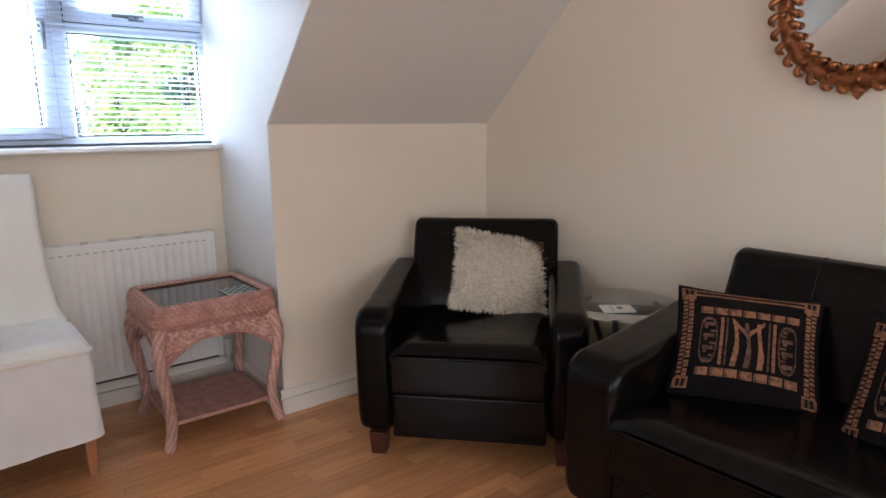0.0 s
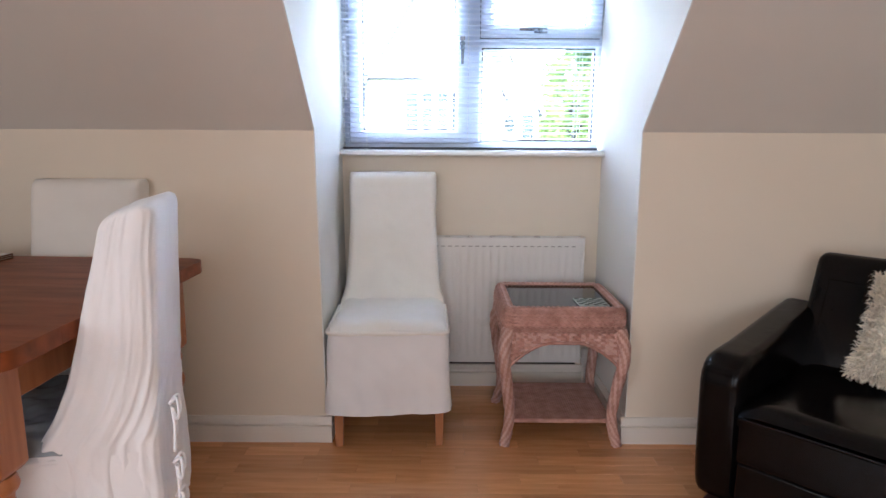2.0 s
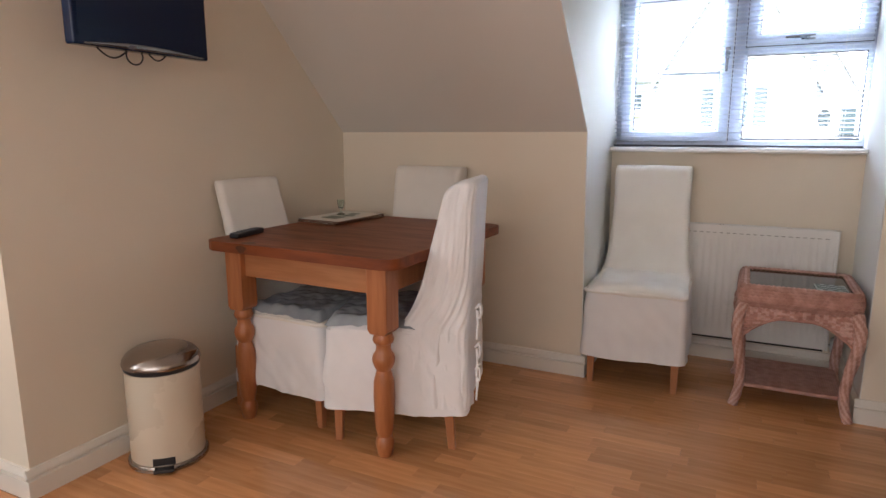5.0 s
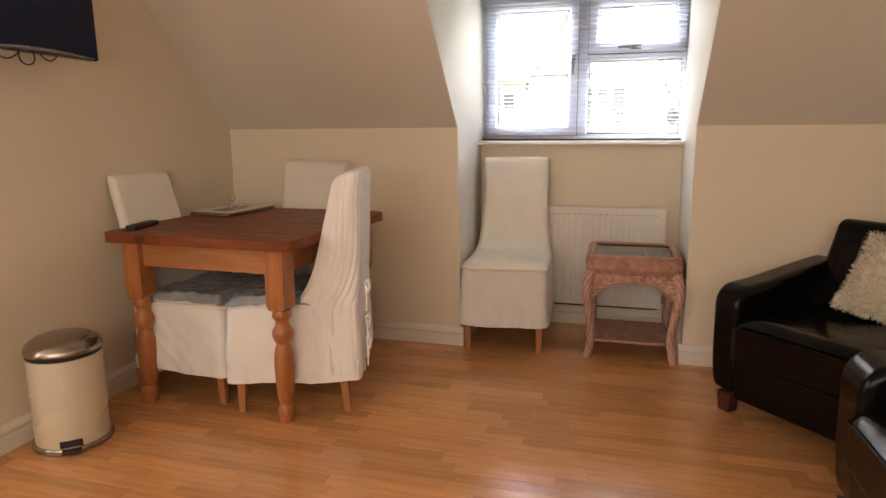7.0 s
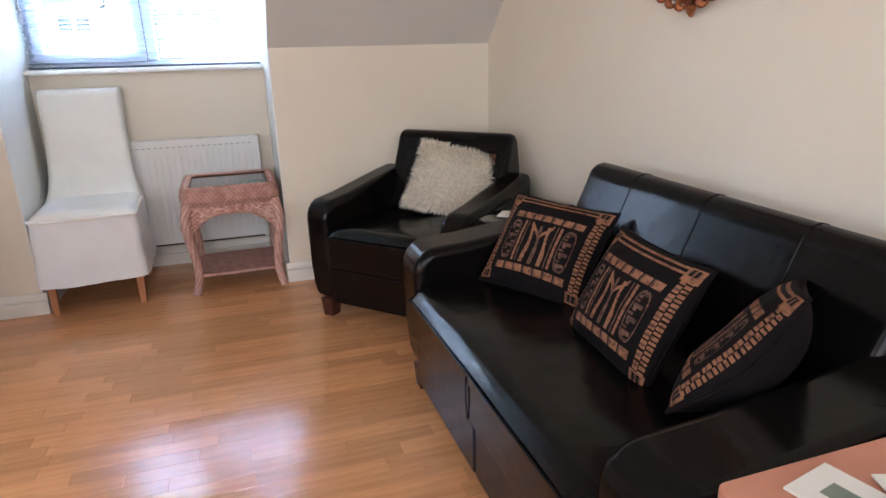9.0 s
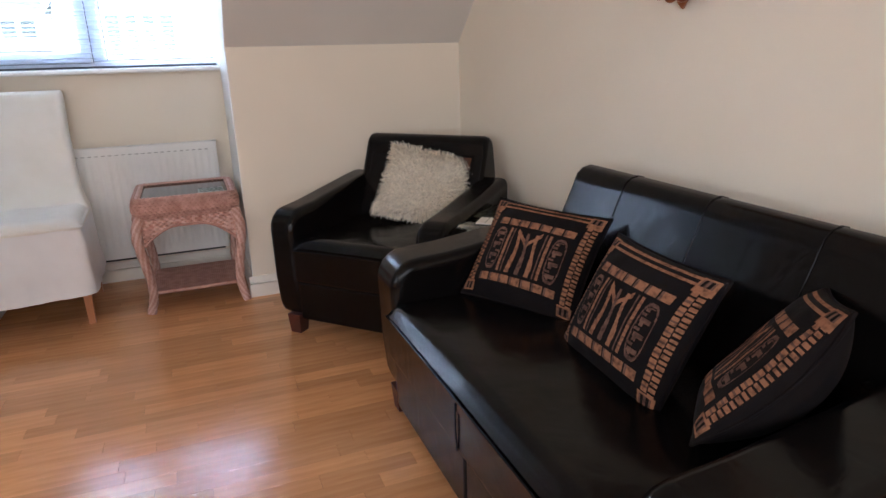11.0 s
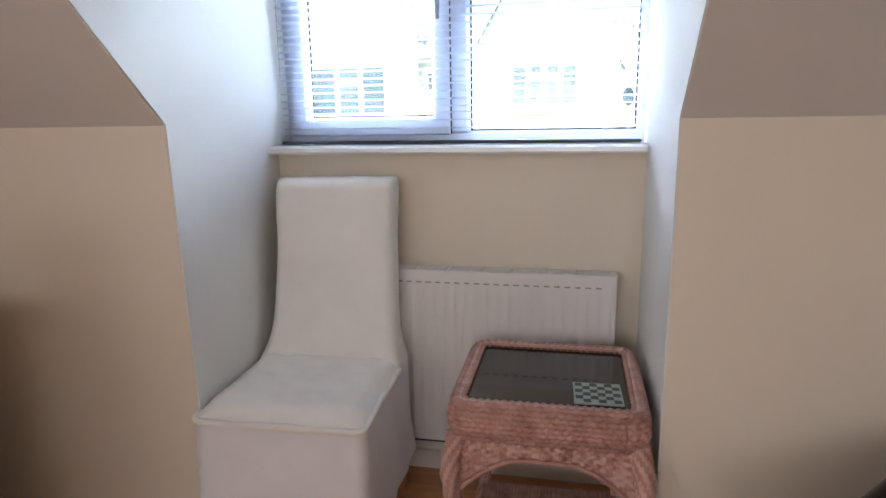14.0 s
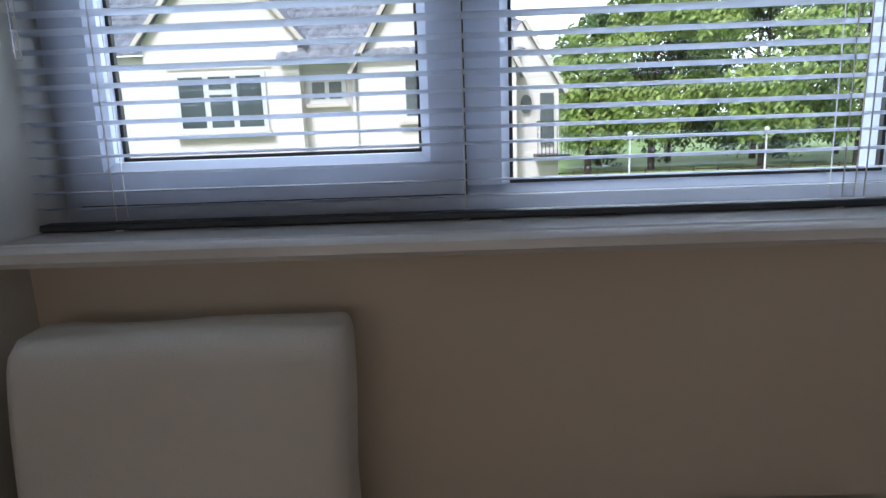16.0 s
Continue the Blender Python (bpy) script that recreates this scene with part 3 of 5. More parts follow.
def slip_chair(label, m, seed, cloth, plastic=False, ties=False, rake=0.105, front=0.09, rear=0.245, low=0.145):
    ch = thing("dining_chair", label, "chair", m, "slip-covered dining chairs")
    SZ, HEM = 0.485, 0.148
    def sheet_xy(t, grow):
        pts = round_rect(-0.225 - grow, -0.265 - grow, 0.225 + grow, rear - 0.01 + grow * 0.6, 0.03, 4)
        n = len(pts)
        # even steps round the outline
        seg = [math.dist(pts[i], pts[(i + 1) % n]) for i in range(n)]
        d = t * sum(seg)
        for i in range(n):
            if d <= seg[i] or i == n - 1:
                q = d / seg[i] if seg[i] else 0
                a, b = pts[i], pts[(i + 1) % n]
                return a[0] + (b[0] - a[0]) * q, a[1] + (b[1] - a[1]) * q
            d -= seg[i]
    def skirt(u, v):
        z = SZ - 0.012 - v * (SZ - HEM - 0.012)
        x, y = sheet_xy(u % 1.0, 0.004 + 0.016 * v)
        k = v ** 1.2
        r = 0.012 * k * wob(u * 16, z * 1.2, seed, 1) + 0.007 * k * wob(u * 44, z * 2, seed, 1) + 0.004 * (0.3 - 1.4 * abs(wob(u * 20 + z * 9, z * 3, seed + 2, 1))) + (0.016 if ties or plastic else 0.009) * wob(x * 2, y * 2, z * 2.2 + seed, 4) * (0.3 + k)
        if plastic:
            r += 0.007 * (0.3 - 1.5 * abs(wob(u * 24 + z * 11, z * 2.2, seed, 1)))
        l = math.hypot(x, y)
        return (x + x / l * r, y + y / l * r, z + 0.014 * v * wob(x, y, seed + 5, 5))
    part("skirt", Mesh().grid(skirt, 200, 18, close_u=True), LINEN, ch, "", 2)
    def top(u, v):
        x, y = -0.228 + 0.456 * u, -0.268 + 0.45 * v
        e = min(1, 9 * min(u, 1 - u)) * min(1, 9 * min(v + 0.0, 1.2 - v))
        e = 1 - (1 - e) ** 2
        rib = 0.006 * math.exp(-((min(u, 1 - u, v) - 0.03) / 0.018) ** 2)
        return (x, y, SZ - 0.02 + 0.041 * e + rib * (1 + wob(x, y, seed, 24)) + 0.005 * wob(x, y, seed, 8) + 0.004 * wob(x, y, seed, 19))
    part("seat", Mesh().grid(top, 40, 40), cloth, ch, "", 2)
    if not ties:
        edge = [(-0.226, 0.12 - 0.37 * i / 16) for i in range(16)] + arc(-0.201, -0.245, 0.027, 180, 270, 6) + [(-0.195 + 0.39 * i / 16, -0.272) for i in range(1, 16)] + arc(0.201, -0.245, 0.027, -90, 0, 6) + [(0.226, -0.24 + 0.36 * i / 16) for i in range(1, 17)]
        part("seat_edge", Mesh().tube([(x, y, SZ - 0.017 + 0.003 * wob(x, y, seed, 11)) for x, y in edge], [0.0095 + 0.003 * wob(x, y, seed + 2, 20) for x, y in edge], 12), cloth, ch, "", 2)
    def along(pts, t):
        """The point at share t of a closed outline's length."""
        n = len(pts)
        seg = [math.dist(pts[i], pts[(i + 1) % n]) for i in range(n)]
        d = (t % 1.0) * sum(seg)
        for i in range(n):
            if d <= seg[i]:
                q = d / seg[i] if seg[i] else 0
                a, b = pts[i], pts[(i + 1) % n]
                return a[0] + (b[0] - a[0]) * q, a[1] + (b[1] - a[1]) * q
            d -= seg[i]
        return pts[0]
    ZB = HEM + 0.022 if ties else 0.40
    ZT = 1.038
    def back(u, v):
        z = ZB + v * (ZT - ZB)
        q = min(1.0, max(0.0, (z - SZ) / (ZT - SZ)))
        d = max(0.0, (SZ - z) / (SZ - HEM))
        w = 0.190 + 0.013 * max(0.0, 1 - q * 1.5) + 0.026 * (1 - q) ** 10
        yf = low + front * q ** 0.95 - 0.05 * (1 - q) ** 9
        yr = rear + rake * q
        if ties:
            w = 0.194 + 0.038 * (1 - q) ** 1.5 + 0.008 * d
            yf = low + front * q - 0.05 * (1 - q) ** 7
            yr = rear + rake * q + 0.012 * d
        cap = max(0.0, (z - (ZT - 0.037)) / 0.037)
        s = math.sqrt(max(0.0, 1 - cap * cap)) * 0.35 + 0.65 if cap else 1.0
        x, y = along(round_rect(-w, yf, w, yr, 0.028, 5), u)
        cy = (yf + yr) / 2
        x, y = x * (0.93 + 0.07 * s if cap else 1), cy + (y - cy) * s
        front_face = y < yf + 0.02 and abs(x) < w - 0.02
        if ties:
            fold = 0.35 - abs(wob(u * 46 + 2.2 * wob(u * 5, z * 2.4, seed, 1), z * 1.1, seed, 1)) * 1.6
            big = wob(u * 15 + 4, z * 0.8 - u * 3, seed, 1)
            diag = 0.3 - abs(wob((y + 0.8 * z) * 13, x * 2, seed + z * 0.6, 1)) * 1.5
            r = (0.3 if front_face else 1.0) * ((0.0030 + 0.0028 * (1 - q)) * fold + 0.0014 * wob(u * 110, z * 3, seed, 1) + 0.008 * big + 0.009 * (1 - q) ** 1.5 * diag)
        else:
            r = (0.45 if front_face else 1.0) * (0.0045 * wob(u * 12, z * 1.6, seed, 1) + 0.0025 * wob(u * 30, z * 3, seed, 1) * (1 - q) + 0.004 * wob(x * 3, z * 5, seed, 1.4))
        l = math.hypot(x, y - cy) or 1
        if ties:
            z += 0.010 - 0.034 * (yr - y) / (yr - yf) * max(0.0, (q - 0.55) / 0.45)
        return (x + x / l * r, y + (y - cy) / l * r, z + (0.006 * wob(x, y, seed, 6) if cap else 0) + (0.012 * d * wob(x, y, seed + 5, 7) if ties else 0))
    NB = 420 if ties else 160
    bm_ = Mesh().grid(back, NB, 80 if ties else 44, close_u=True)
    top_ring = [len(bm_.v) - NB + i for i in range(NB)]
    c = Vector((0, 0, 0))
    for i in top_ring:
        c += Vector(bm_.v[i]) / NB
    bm_.v.append((c.x, c.y, c.z + 0.004))
    for i in range(NB):
        bm_.f.append((top_ring[i], top_ring[(i + 1) % NB], len(bm_.v) - 1))
        bm_.mi.append(0)
    part("backrest", bm_, cloth, ch, "", 2)
    for sx in (-1, 1):
        for y, dy in ((-0.225, -0.008), (0.20, 0.025)):
            t, b = 0.021, 0.014
            x = sx * 0.195
            v = [(x - b, y + dy - b, 0), (x + b, y + dy - b, 0), (x + b, y + dy + b, 0), (x - b, y + dy + b, 0), (x - t, y - t, 0.3), (x + t, y - t, 0.3), (x + t, y + t, 0.3), (x - t, y + t, 0.3)]
            part("leg", Mesh().add(v, [(3, 2, 1, 0), (4, 5, 6, 7), (0, 1, 5, 4), (1, 2, 6, 5), (2, 3, 7, 6), (3, 0, 4, 7)]), LEG, ch, "orange-stained tapered wooden leg", 0, 0.003)
    if plastic:
        def wrap(u, v):
            x, y = -0.232 + 0.464 * u, -0.272 + 0.36 * v
            drop = 0.035 * max(0.0, 1 - min(u, 1 - u, v) * 14)
            return (x, y, SZ + 0.036 - drop + 0.010 * wob(x, y, seed, 16) + 0.006 * wob(x, y, seed + 3, 34))
        part("plastic_wrap", Mesh().grid(wrap, 50, 40), PLASTIC, ch, "crumpled clear plastic wrap over the seat", 2)
    if ties:
        for j, z in enumerate((0.57, 0.42, 0.33)):
            for s in (-1, 1):
                k = 0.020 + 0.006 * j
                p = [(0.198, 0.312, z), (0.198 + k * 0.6 * s, 0.330, z + 0.016), (0.198 + k * s, 0.334, z - 0.02), (0.198 + k * 0.5 * s, 0.326, z - 0.034), (0.198 + 0.004 * s, 0.318, z - 0.006), (0.198 + 0.012 * s, 0.322, z - 0.05), (0.198 + 0.016 * s, 0.320, z - 0.10 - 0.015 * s)]
                part("fabric_tie", Mesh().tube(flowing(p), 0.0042, 6), cloth, ch, "knotted white fabric tie", 2)
    return ch

slip_chair("white slip-covered dining chair in front of the dormer radiator", pose(1.047, 3.322, 0, 0, 0, 2), 1.0, LINEN_C)
slip_chair("white slip-covered dining chair against the side wall", pose(-0.262, 2.298, 0, 0, 0, 88) @ Matrix.Diagonal((1, 1, 0.97, 1)), 4.0, LINEN_C, plastic=True, rake=0.120, front=0.15, rear=0.208, low=0.138)
slip_chair("white slip-covered dining chair against the knee wall", pose(0.0, 2.755, 0, 0, 0, 0), 7.0, LINEN_C)
slip_chair("white slip-covered dining chair with tied back pulled out", pose(0.262, 2.295, 0, 0, 0, -74), 11.0, LINEN, plastic=True, ties=True, rake=0.03, front=0.12, rear=0.286, low=0.075)

# ---- dining table ----
tab = thing("dining_table", "square pine dining table with red-brown top and turned legs", "table", pose(-0.012, 2.413, 0, 0, 0, -2))
TX, TY, TH = 0.455, 0.485, 0.785
# boards of the top, cut from one rounded outline
def top_board(y0, y1):
    pts = []
    r = 0.055
    def half(y):
        d = abs(y) - (TY - r)
        return TX - r + math.sqrt(max(0.0, r * r - d * d)) if d > 0 else TX
    ys = [y0 + (y1 - y0) * i / 10 for i in range(11)]
    pts = [(half(y), y) for y in ys] + [(-half(y), y) for y in reversed(ys)]
    return Mesh().prism(pts, TH - 0.040, TH, "z")
for i in range(5):
    a = -TY + 2 * TY * i / 5
    part("top_board", top_board(a + 0.0001, a + 2 * TY / 5 - 0.0001), TOP, tab, "", 0, 0.0004)
rim = Mesh().prism(round_rect(-TX + 0.006, -TY + 0.006, TX - 0.006, TY - 0.006, 0.05), TH - 0.042, TH - 0.012, "z")
part("top_edge", rim, TOP, tab, "", 0, 0.006)
for sx in (-1, 1):
    for sy in (-1, 1):
        lx, ly = sx * (TX - 0.105), sy * (TY - 0.095)
        lg = part("leg", Mesh().lathe([(0.026, 0.0), (0.03, 0.013), (0.037, 0.049), (0.034, 0.067), (0.026, 0.081), (0.03, 0.092), (0.034, 0.108), (0.038, 0.173), (0.041, 0.238), (0.039, 0.298), (0.031, 0.33), (0.027, 0.344), (0.034, 0.355), (0.041, 0.373), (0.043, 0.387), (0.04, 0.403), (0.031, 0.417), (0.027, 0.431), (0.029, 0.446), (0.036, 0.452), (0.04, 0.463), (0.037, 0.474), (0.034, 0.487)], 36), PINE, tab, "turned honey pine leg", 1, at=(lx, ly, 0))
        part("leg_block", Mesh().prism([(0.030, 0.488), (0.043, 0.503), (0.043, TH - 0.043), (-0.043, TH - 0.043), (-0.043, 0.503), (-0.030, 0.488)], -0.043, 0.043, "y"), PINE, lg, "", 0, 0.005)
for sy in (-1, 1):
    y = sy * (TY - 0.085)
    part("apron", Mesh().box((-TX + 0.15, y - 0.011, 0.635), (TX - 0.15, y + 0.011, TH - 0.043)), APRON, tab, "pale honey pine apron", 0, 0.003)
for sx in (-1, 1):
    x = sx * (TX - 0.095)
    part("apron", Mesh().box((x - 0.011, -TY + 0.14, 0.635), (x + 0.011, TY - 0.14, TH - 0.043)), PINE, tab, "pale honey pine apron", 0, 0.003)

KNOT = mat("dark_pine_knot", (0.05, 0.016, 0.007), (0.11, 0.034, 0.012), 0.5, 60, 200, 0.2)
for kx, kw, kh in ((-0.245, 0.026, 0.015),):
    part("knot", Mesh().prism([(kx + kw * math.cos(radians(a)) * (1 + 0.25 * math.sin(3 * radians(a))), TH - 0.021 + kh * math.sin(radians(a))) for a in range(0, 360, 20)], -TY - 0.0006, -TY + 0.004, "y"), KNOT, tab, "dark knot in the table edge")
for kx, ky, kw, kh in ((-0.235, -0.455, 0.030, 0.022), (0.12, -0.33, 0.012, 0.005), (-0.1, -0.10, 0.013, 0.006)):
    part("knot", Mesh().prism([(kx + kw * math.cos(radians(a)) * (1 + 0.25 * math.sin(2 * radians(a))), ky + kh * math.sin(radians(a))) for a in range(0, 360, 20)], TH - 0.004, TH + 0.0004, "z"), KNOT, tab, "dark knot in the table top")

remote = thing("remote_control", "black television remote control on the table edge", "remote control", pose(-0.405, 2.115, TH, 0, 0, -83))
part("body", Mesh().prism(round_rect(-0.095, -0.023, 0.095, 0.023, 0.012), 0.0, 0.021, "z"), BLACK, remote, "", 0, 0.005)
for i in range(6):
    for j in range(3):
        part("button", Mesh().box((-0.07 + i * 0.022, -0.015 + j * 0.012, 0.0212), (-0.058 + i * 0.022, -0.007 + j * 0.012, 0.0235)), KEY, remote)
for i in range(3):
    q = thing("place_mat", "cork-backed white place mat with a grey printed picture", "place mat", pose(-0.330 + 0.004 * i, 2.700 - 0.003 * i, TH + 0.0065 * i, 0, 0, 82 + 1.5 * i), "stack of place mats")
    part("board", Mesh().box((-0.18, -0.125, 0), (0.18, 0.125, 0.0045)), CORK, q, "", 0, 0.001)
    part("print_sheet", Mesh().box((-0.176, -0.121, 0.0046), (0.176, 0.121, 0.006)), PAPER, q)
    if i == 2:
        for a, b, c, d in ((-0.11, -0.05, -0.02, 0.04), (0.0, -0.06, 0.035, 0.05), (0.05, -0.03, 0.11, 0.02), (-0.09, 0.05, 0.06, 0.058)):
            part("printed_shape", Mesh().box((a, b, 0.0061), (c, d, 0.0065)), PRINT, q)
vase = thing("glass_holder", "small clear glass stem holder on the place mats", "glass", pose(-0.355, 2.73, TH + 0.02))
part("bowl", Mesh().lathe([(0.020, 0), (0.022, 0.003), (0.007, 0.008), (0.005, 0.02), (0.006, 0.026), (0.014, 0.036), (0.017, 0.055), (0.018, 0.075), (0.0168, 0.075), (0.0155, 0.055), (0.011, 0.038), (0.002, 0.032)], 24), CLEAR, vase, "", 1)

# ---- pedal bin ----
bin_ = thing("pedal_bin", "cream enamel pedal bin with a steel dome lid", "waste bin", pose(-0.42, 1.651, 0, 0, 0, 0) @ Matrix.Diagonal((0.95, 0.95, 0.965, 1)))
part("body", Mesh().lathe([(0.136, 0.022), (0.138, 0.03), (0.138, 0.375), (0.134, 0.378)], 56), BIN, bin_, "", 1)
part("base_ring", Mesh().lathe([(0.146, 0.0), (0.15, 0.004), (0.15, 0.016), (0.145, 0.024), (0.13, 0.0245)], 56), STEEL, bin_, "dull steel base ring", 1)
part("rim", Mesh().lathe([(0.137, 0.3785), (0.139, 0.381), (0.139, 0.3925), (0.137, 0.395)], 56), BLACK, bin_, "", 1)
part("lid", Mesh().lathe([(0.143, 0.3955), (0.144, 0.402), (0.140, 0.416), (0.126, 0.434), (0.10, 0.449), (0.06, 0.459), (0.02, 0.463), (0.002, 0.4635)], 56), STEEL, bin_, "brushed steel dome lid", 1)
part("pedal", Mesh().box((-0.035, -0.03, 0.0), (0.035, 0.02, 0.012)), BLACK, bin_, "black foot pedal", 0, 0.003, at=pose(0.095, -0.105, 0.012, 0, 0, 42))
part("pedal_slot", Mesh().box((-0.04, -0.002, 0.0), (0.04, 0.006, 0.028)), BLACK, bin_, "", 0, 0.002, at=pose(0.093, -0.1025, 0.028, 0, 0, 42))
part("hinge", Mesh().box((-0.02, -0.01, 0.0), (0.02, 0.012, 0.03)), BLACK, bin_, "", 0, 0.003, at=pose(-0.10, 0.105, 0.375, 0, 0, 45))

# ---- television ----
tv = thing("television", "black flat-screen television on a wall bracket", "television", pose(-0.384, 1.680, 1.480, 0, 0, 2))
TW, THT = 0.274, 0.357
part("casing", Mesh().box((-0.045, -TW, 0.0), (0.0, TW, THT)), SCREEN, tv, "", 0, 0.008)
part("screen", Mesh().box((0.0005, -TW + 0.016, 0.028), (0.003, TW - 0.016, THT - 0.016)), SCREEN, tv, "dark switched-off screen")
part("lower_trim", Mesh().grid(lambda u, v: (0.0008 + 0.006 * math.sin(math.pi * v), -TW + 0.03 + u * (2 * TW - 0.06), 0.004 + v * 0.014 * (0.4 + math.sin(math.pi * u))), 30, 6), SHEEN, tv, "curved silver trim", 2)
part("wall_plate", Mesh().box((-0.222, -0.06, 0.08), (-0.208, 0.06, 0.26)), BLACK, tv)
part("bracket_arm", Mesh().box((-0.21, -0.02, 0.15), (-0.06, 0.02, 0.19)).box((-0.065, -0.1, 0.1), (-0.045, 0.1, 0.24)), BLACK, tv, "", 0, 0.003)
for y0, y1, s in ((-0.18, -0.06, 0.03), (0.02, 0.10, 0.022)):
    part("cable", Mesh().tube([(-0.03, y0 + (y1 - y0) * i / 10, 0.004 - s * math.sin(math.pi * i / 10)) for i in range(11)], 0.0028, 8), BLACK, tv, "", 1)
part("cable", Mesh().tube([(-0.03, -0.035 + 0.033 * math.cos(a), -0.012 + 0.028 * math.sin(a)) for a in [math.pi * 0.85 + i * 1.3 * math.pi / 14 for i in range(15)]], 0.0028, 8), BLACK, tv, "", 1)

# ---- wicker side table ----
wt = thing("wicker_side_table", "pink-brown wicker side table with smoked glass top", "side table", pose(1.727, 3.293, 0, 0, 0, 0))
HX, HY = 0.238, 0.224
def loop(x, y, r, z, n=160):
    pts = round_rect(-x, -y, x, y, r, 6)
    pts.append(pts[0])
    seg = [math.dist(pts[i], pts[i + 1]) for i in range(len(pts) - 1)]
    out, tot = [], sum(seg)
    for k in range(n + 1):
        d = (k % n) / n * tot
        for i, s in enumerate(seg):
            if d <= s or i == len(seg) - 1:
                q = d / s if s else 0
                out.append((pts[i][0] + (pts[i + 1][0] - pts[i][0]) * q, pts[i][1] + (pts[i + 1][1] - pts[i][1]) * q, z))
                break
            d -= s
    return out
def strand(x, y, r, z, rad_, ph):
    pts = loop(x, y, r, z, 320)
    return Mesh().tube(pts, [rad_ * (1 + 0.28 * math.sin(i * math.pi / 2 + ph)) for i in range(len(pts))], 6)
for i in range(7):
    z = 0.472 + i * 0.0125
    bulge = 0.006 * math.sin(math.pi * i / 6)
    part("rim_strand", strand(HX - 0.010 + bulge, HY - 0.010 + bulge, 0.05, z, 0.0085, i * math.pi), WICK, wt, "", 2)
for i in range(3):
    d = 0.016 + i * 0.0105
    part("top_strand", strand(HX - d, HY - d, max(0.012, 0.045 - d * 0.6), 0.556 - 0.001 * i, 0.0072, i * math.pi), WICK_L if i == 1 else WICK, wt, "", 2)
part("glass_top", Mesh().box((-HX + 0.041, -HY + 0.041, 0.546), (HX - 0.041, HY - 0.041, 0.551)), SMOKE, wt, "dark smoked glass inset top")
part("glass_frame", Mesh().tube(loop(HX - 0.043, HY - 0.043, 0.008, 0.554, 80), 0.003, 6), CORK, wt, "", 2)
def apron_panel(half):
    def zb(u):
        s = abs(2 * u - 1)
        return 0.425 - 0.10 * max(0.0, (s - 0.25) / 0.75) ** 1.7
    def fn(u, v):
        zt = 0.472
        z = zt + (zb(u) - zt) * v
        rows = (zt - z) / 0.0105
        cols = u * half * 2 / 0.0155
        up = math.sin(math.pi * cols) * (1 if int(rows) % 2 else -1)
        return (-half + 2 * half * u, -0.0055 * up * abs(math.sin(math.pi * rows)) ** 0.4, z)
    def mi(u, v):
        z = 0.472 + (zb(u) - 0.472) * v
        i, j = int((0.472 - z) / 0.0105), int(u * half * 2 / 0.0155)
        return 1 if math.sin(i * 12.9898 + j * 78.233) * 43758.5 % 1.0 < 0.42 else 0
    return Mesh().grid(fn, 152, 44, mi)
for half, at in ((HX - 0.022, pose(0, -HY + 0.014, 0)), (HX - 0.022, pose(0, HY - 0.014, 0, 0, 0, 180)), (HY - 0.022, pose(-HX + 0.014, 0, 0, 0, 0, -90)), (HY - 0.022, pose(HX - 0.014, 0, 0, 0, 0, 90))):
    part("woven_apron", apron_panel(half), [WICK, WICK_L], wt, "arched basket-weave apron", 2, at=at)
    part("apron_edge", Mesh().tube([(-half + 2 * half * i / 40, -0.004, 0.423 - 0.10 * max(0.0, (abs(i / 20 - 1) - 0.25) / 0.75) ** 1.7) for i in range(41)], 0.006, 6), WICK, wt, "", 2, at=at)
leg_path = [(0.010, 0.478), (0.006, 0.45), (-0.004, 0.41), (-0.006, 0.37), (-0.001, 0.32), (0.008, 0.26), (0.018, 0.19), (0.023, 0.13), (0.022, 0.09), (0.014, 0.045), (0.006, 0.02), (0.002, 0.0)]
dense = []
for i in range(len(leg_path) - 1):
    for k in range(8):
        q = k / 8
        dense.append(tuple(leg_path[i][c] * (1 - q) + leg_path[i + 1][c] * q for c in (0, 1)))
dense.append(leg_path[-1])
for sx in (-1, 1):
    for sy in (-1, 1):
        pts = [(sx * (HX - 0.014 - d), sy * (HY - 0.014 - d), z) for d, z in dense]
        rs = [0.0235 - 0.004 * min(1.0, max(0.0, (0.40 - z) / 0.3)) for d, z in dense]
        lg = Mesh().tube(pts, rs, 24, 0, lambda i, t: 1 + 0.10 * math.sin(6 * t + i * 0.55 * sx))
        for k in range((len(pts) - 1) * 24):
            i, a = divmod(k, 24)
            lg.mi[k] = 1 if math.sin(6 * 2 * math.pi * (a + 0.5) / 24 + (i + 0.5) * 0.55 * sx) < -0.1 else 0
        part("wrapped_leg", lg, [WICK_L, WICK], wt, "curved cane-wrapped leg", 2)
part("shelf", Mesh().grid(lambda u, v: (-0.19 + 0.38 * u, -0.175 + 0.35 * v, 0.104 + 0.0016 * math.sin(u * math.pi * 80)), 320, 2), WICK, wt, "reeded lower shelf", 2)
part("shelf_board", Mesh().box((-0.19, -0.175, 0.088), (0.19, 0.175, 0.101)), WICK, wt)
part("shelf_edge", Mesh().tube(loop(0.196, 0.182, 0.02, 0.095, 100), 0.0095, 8), WICK, wt, "", 2)

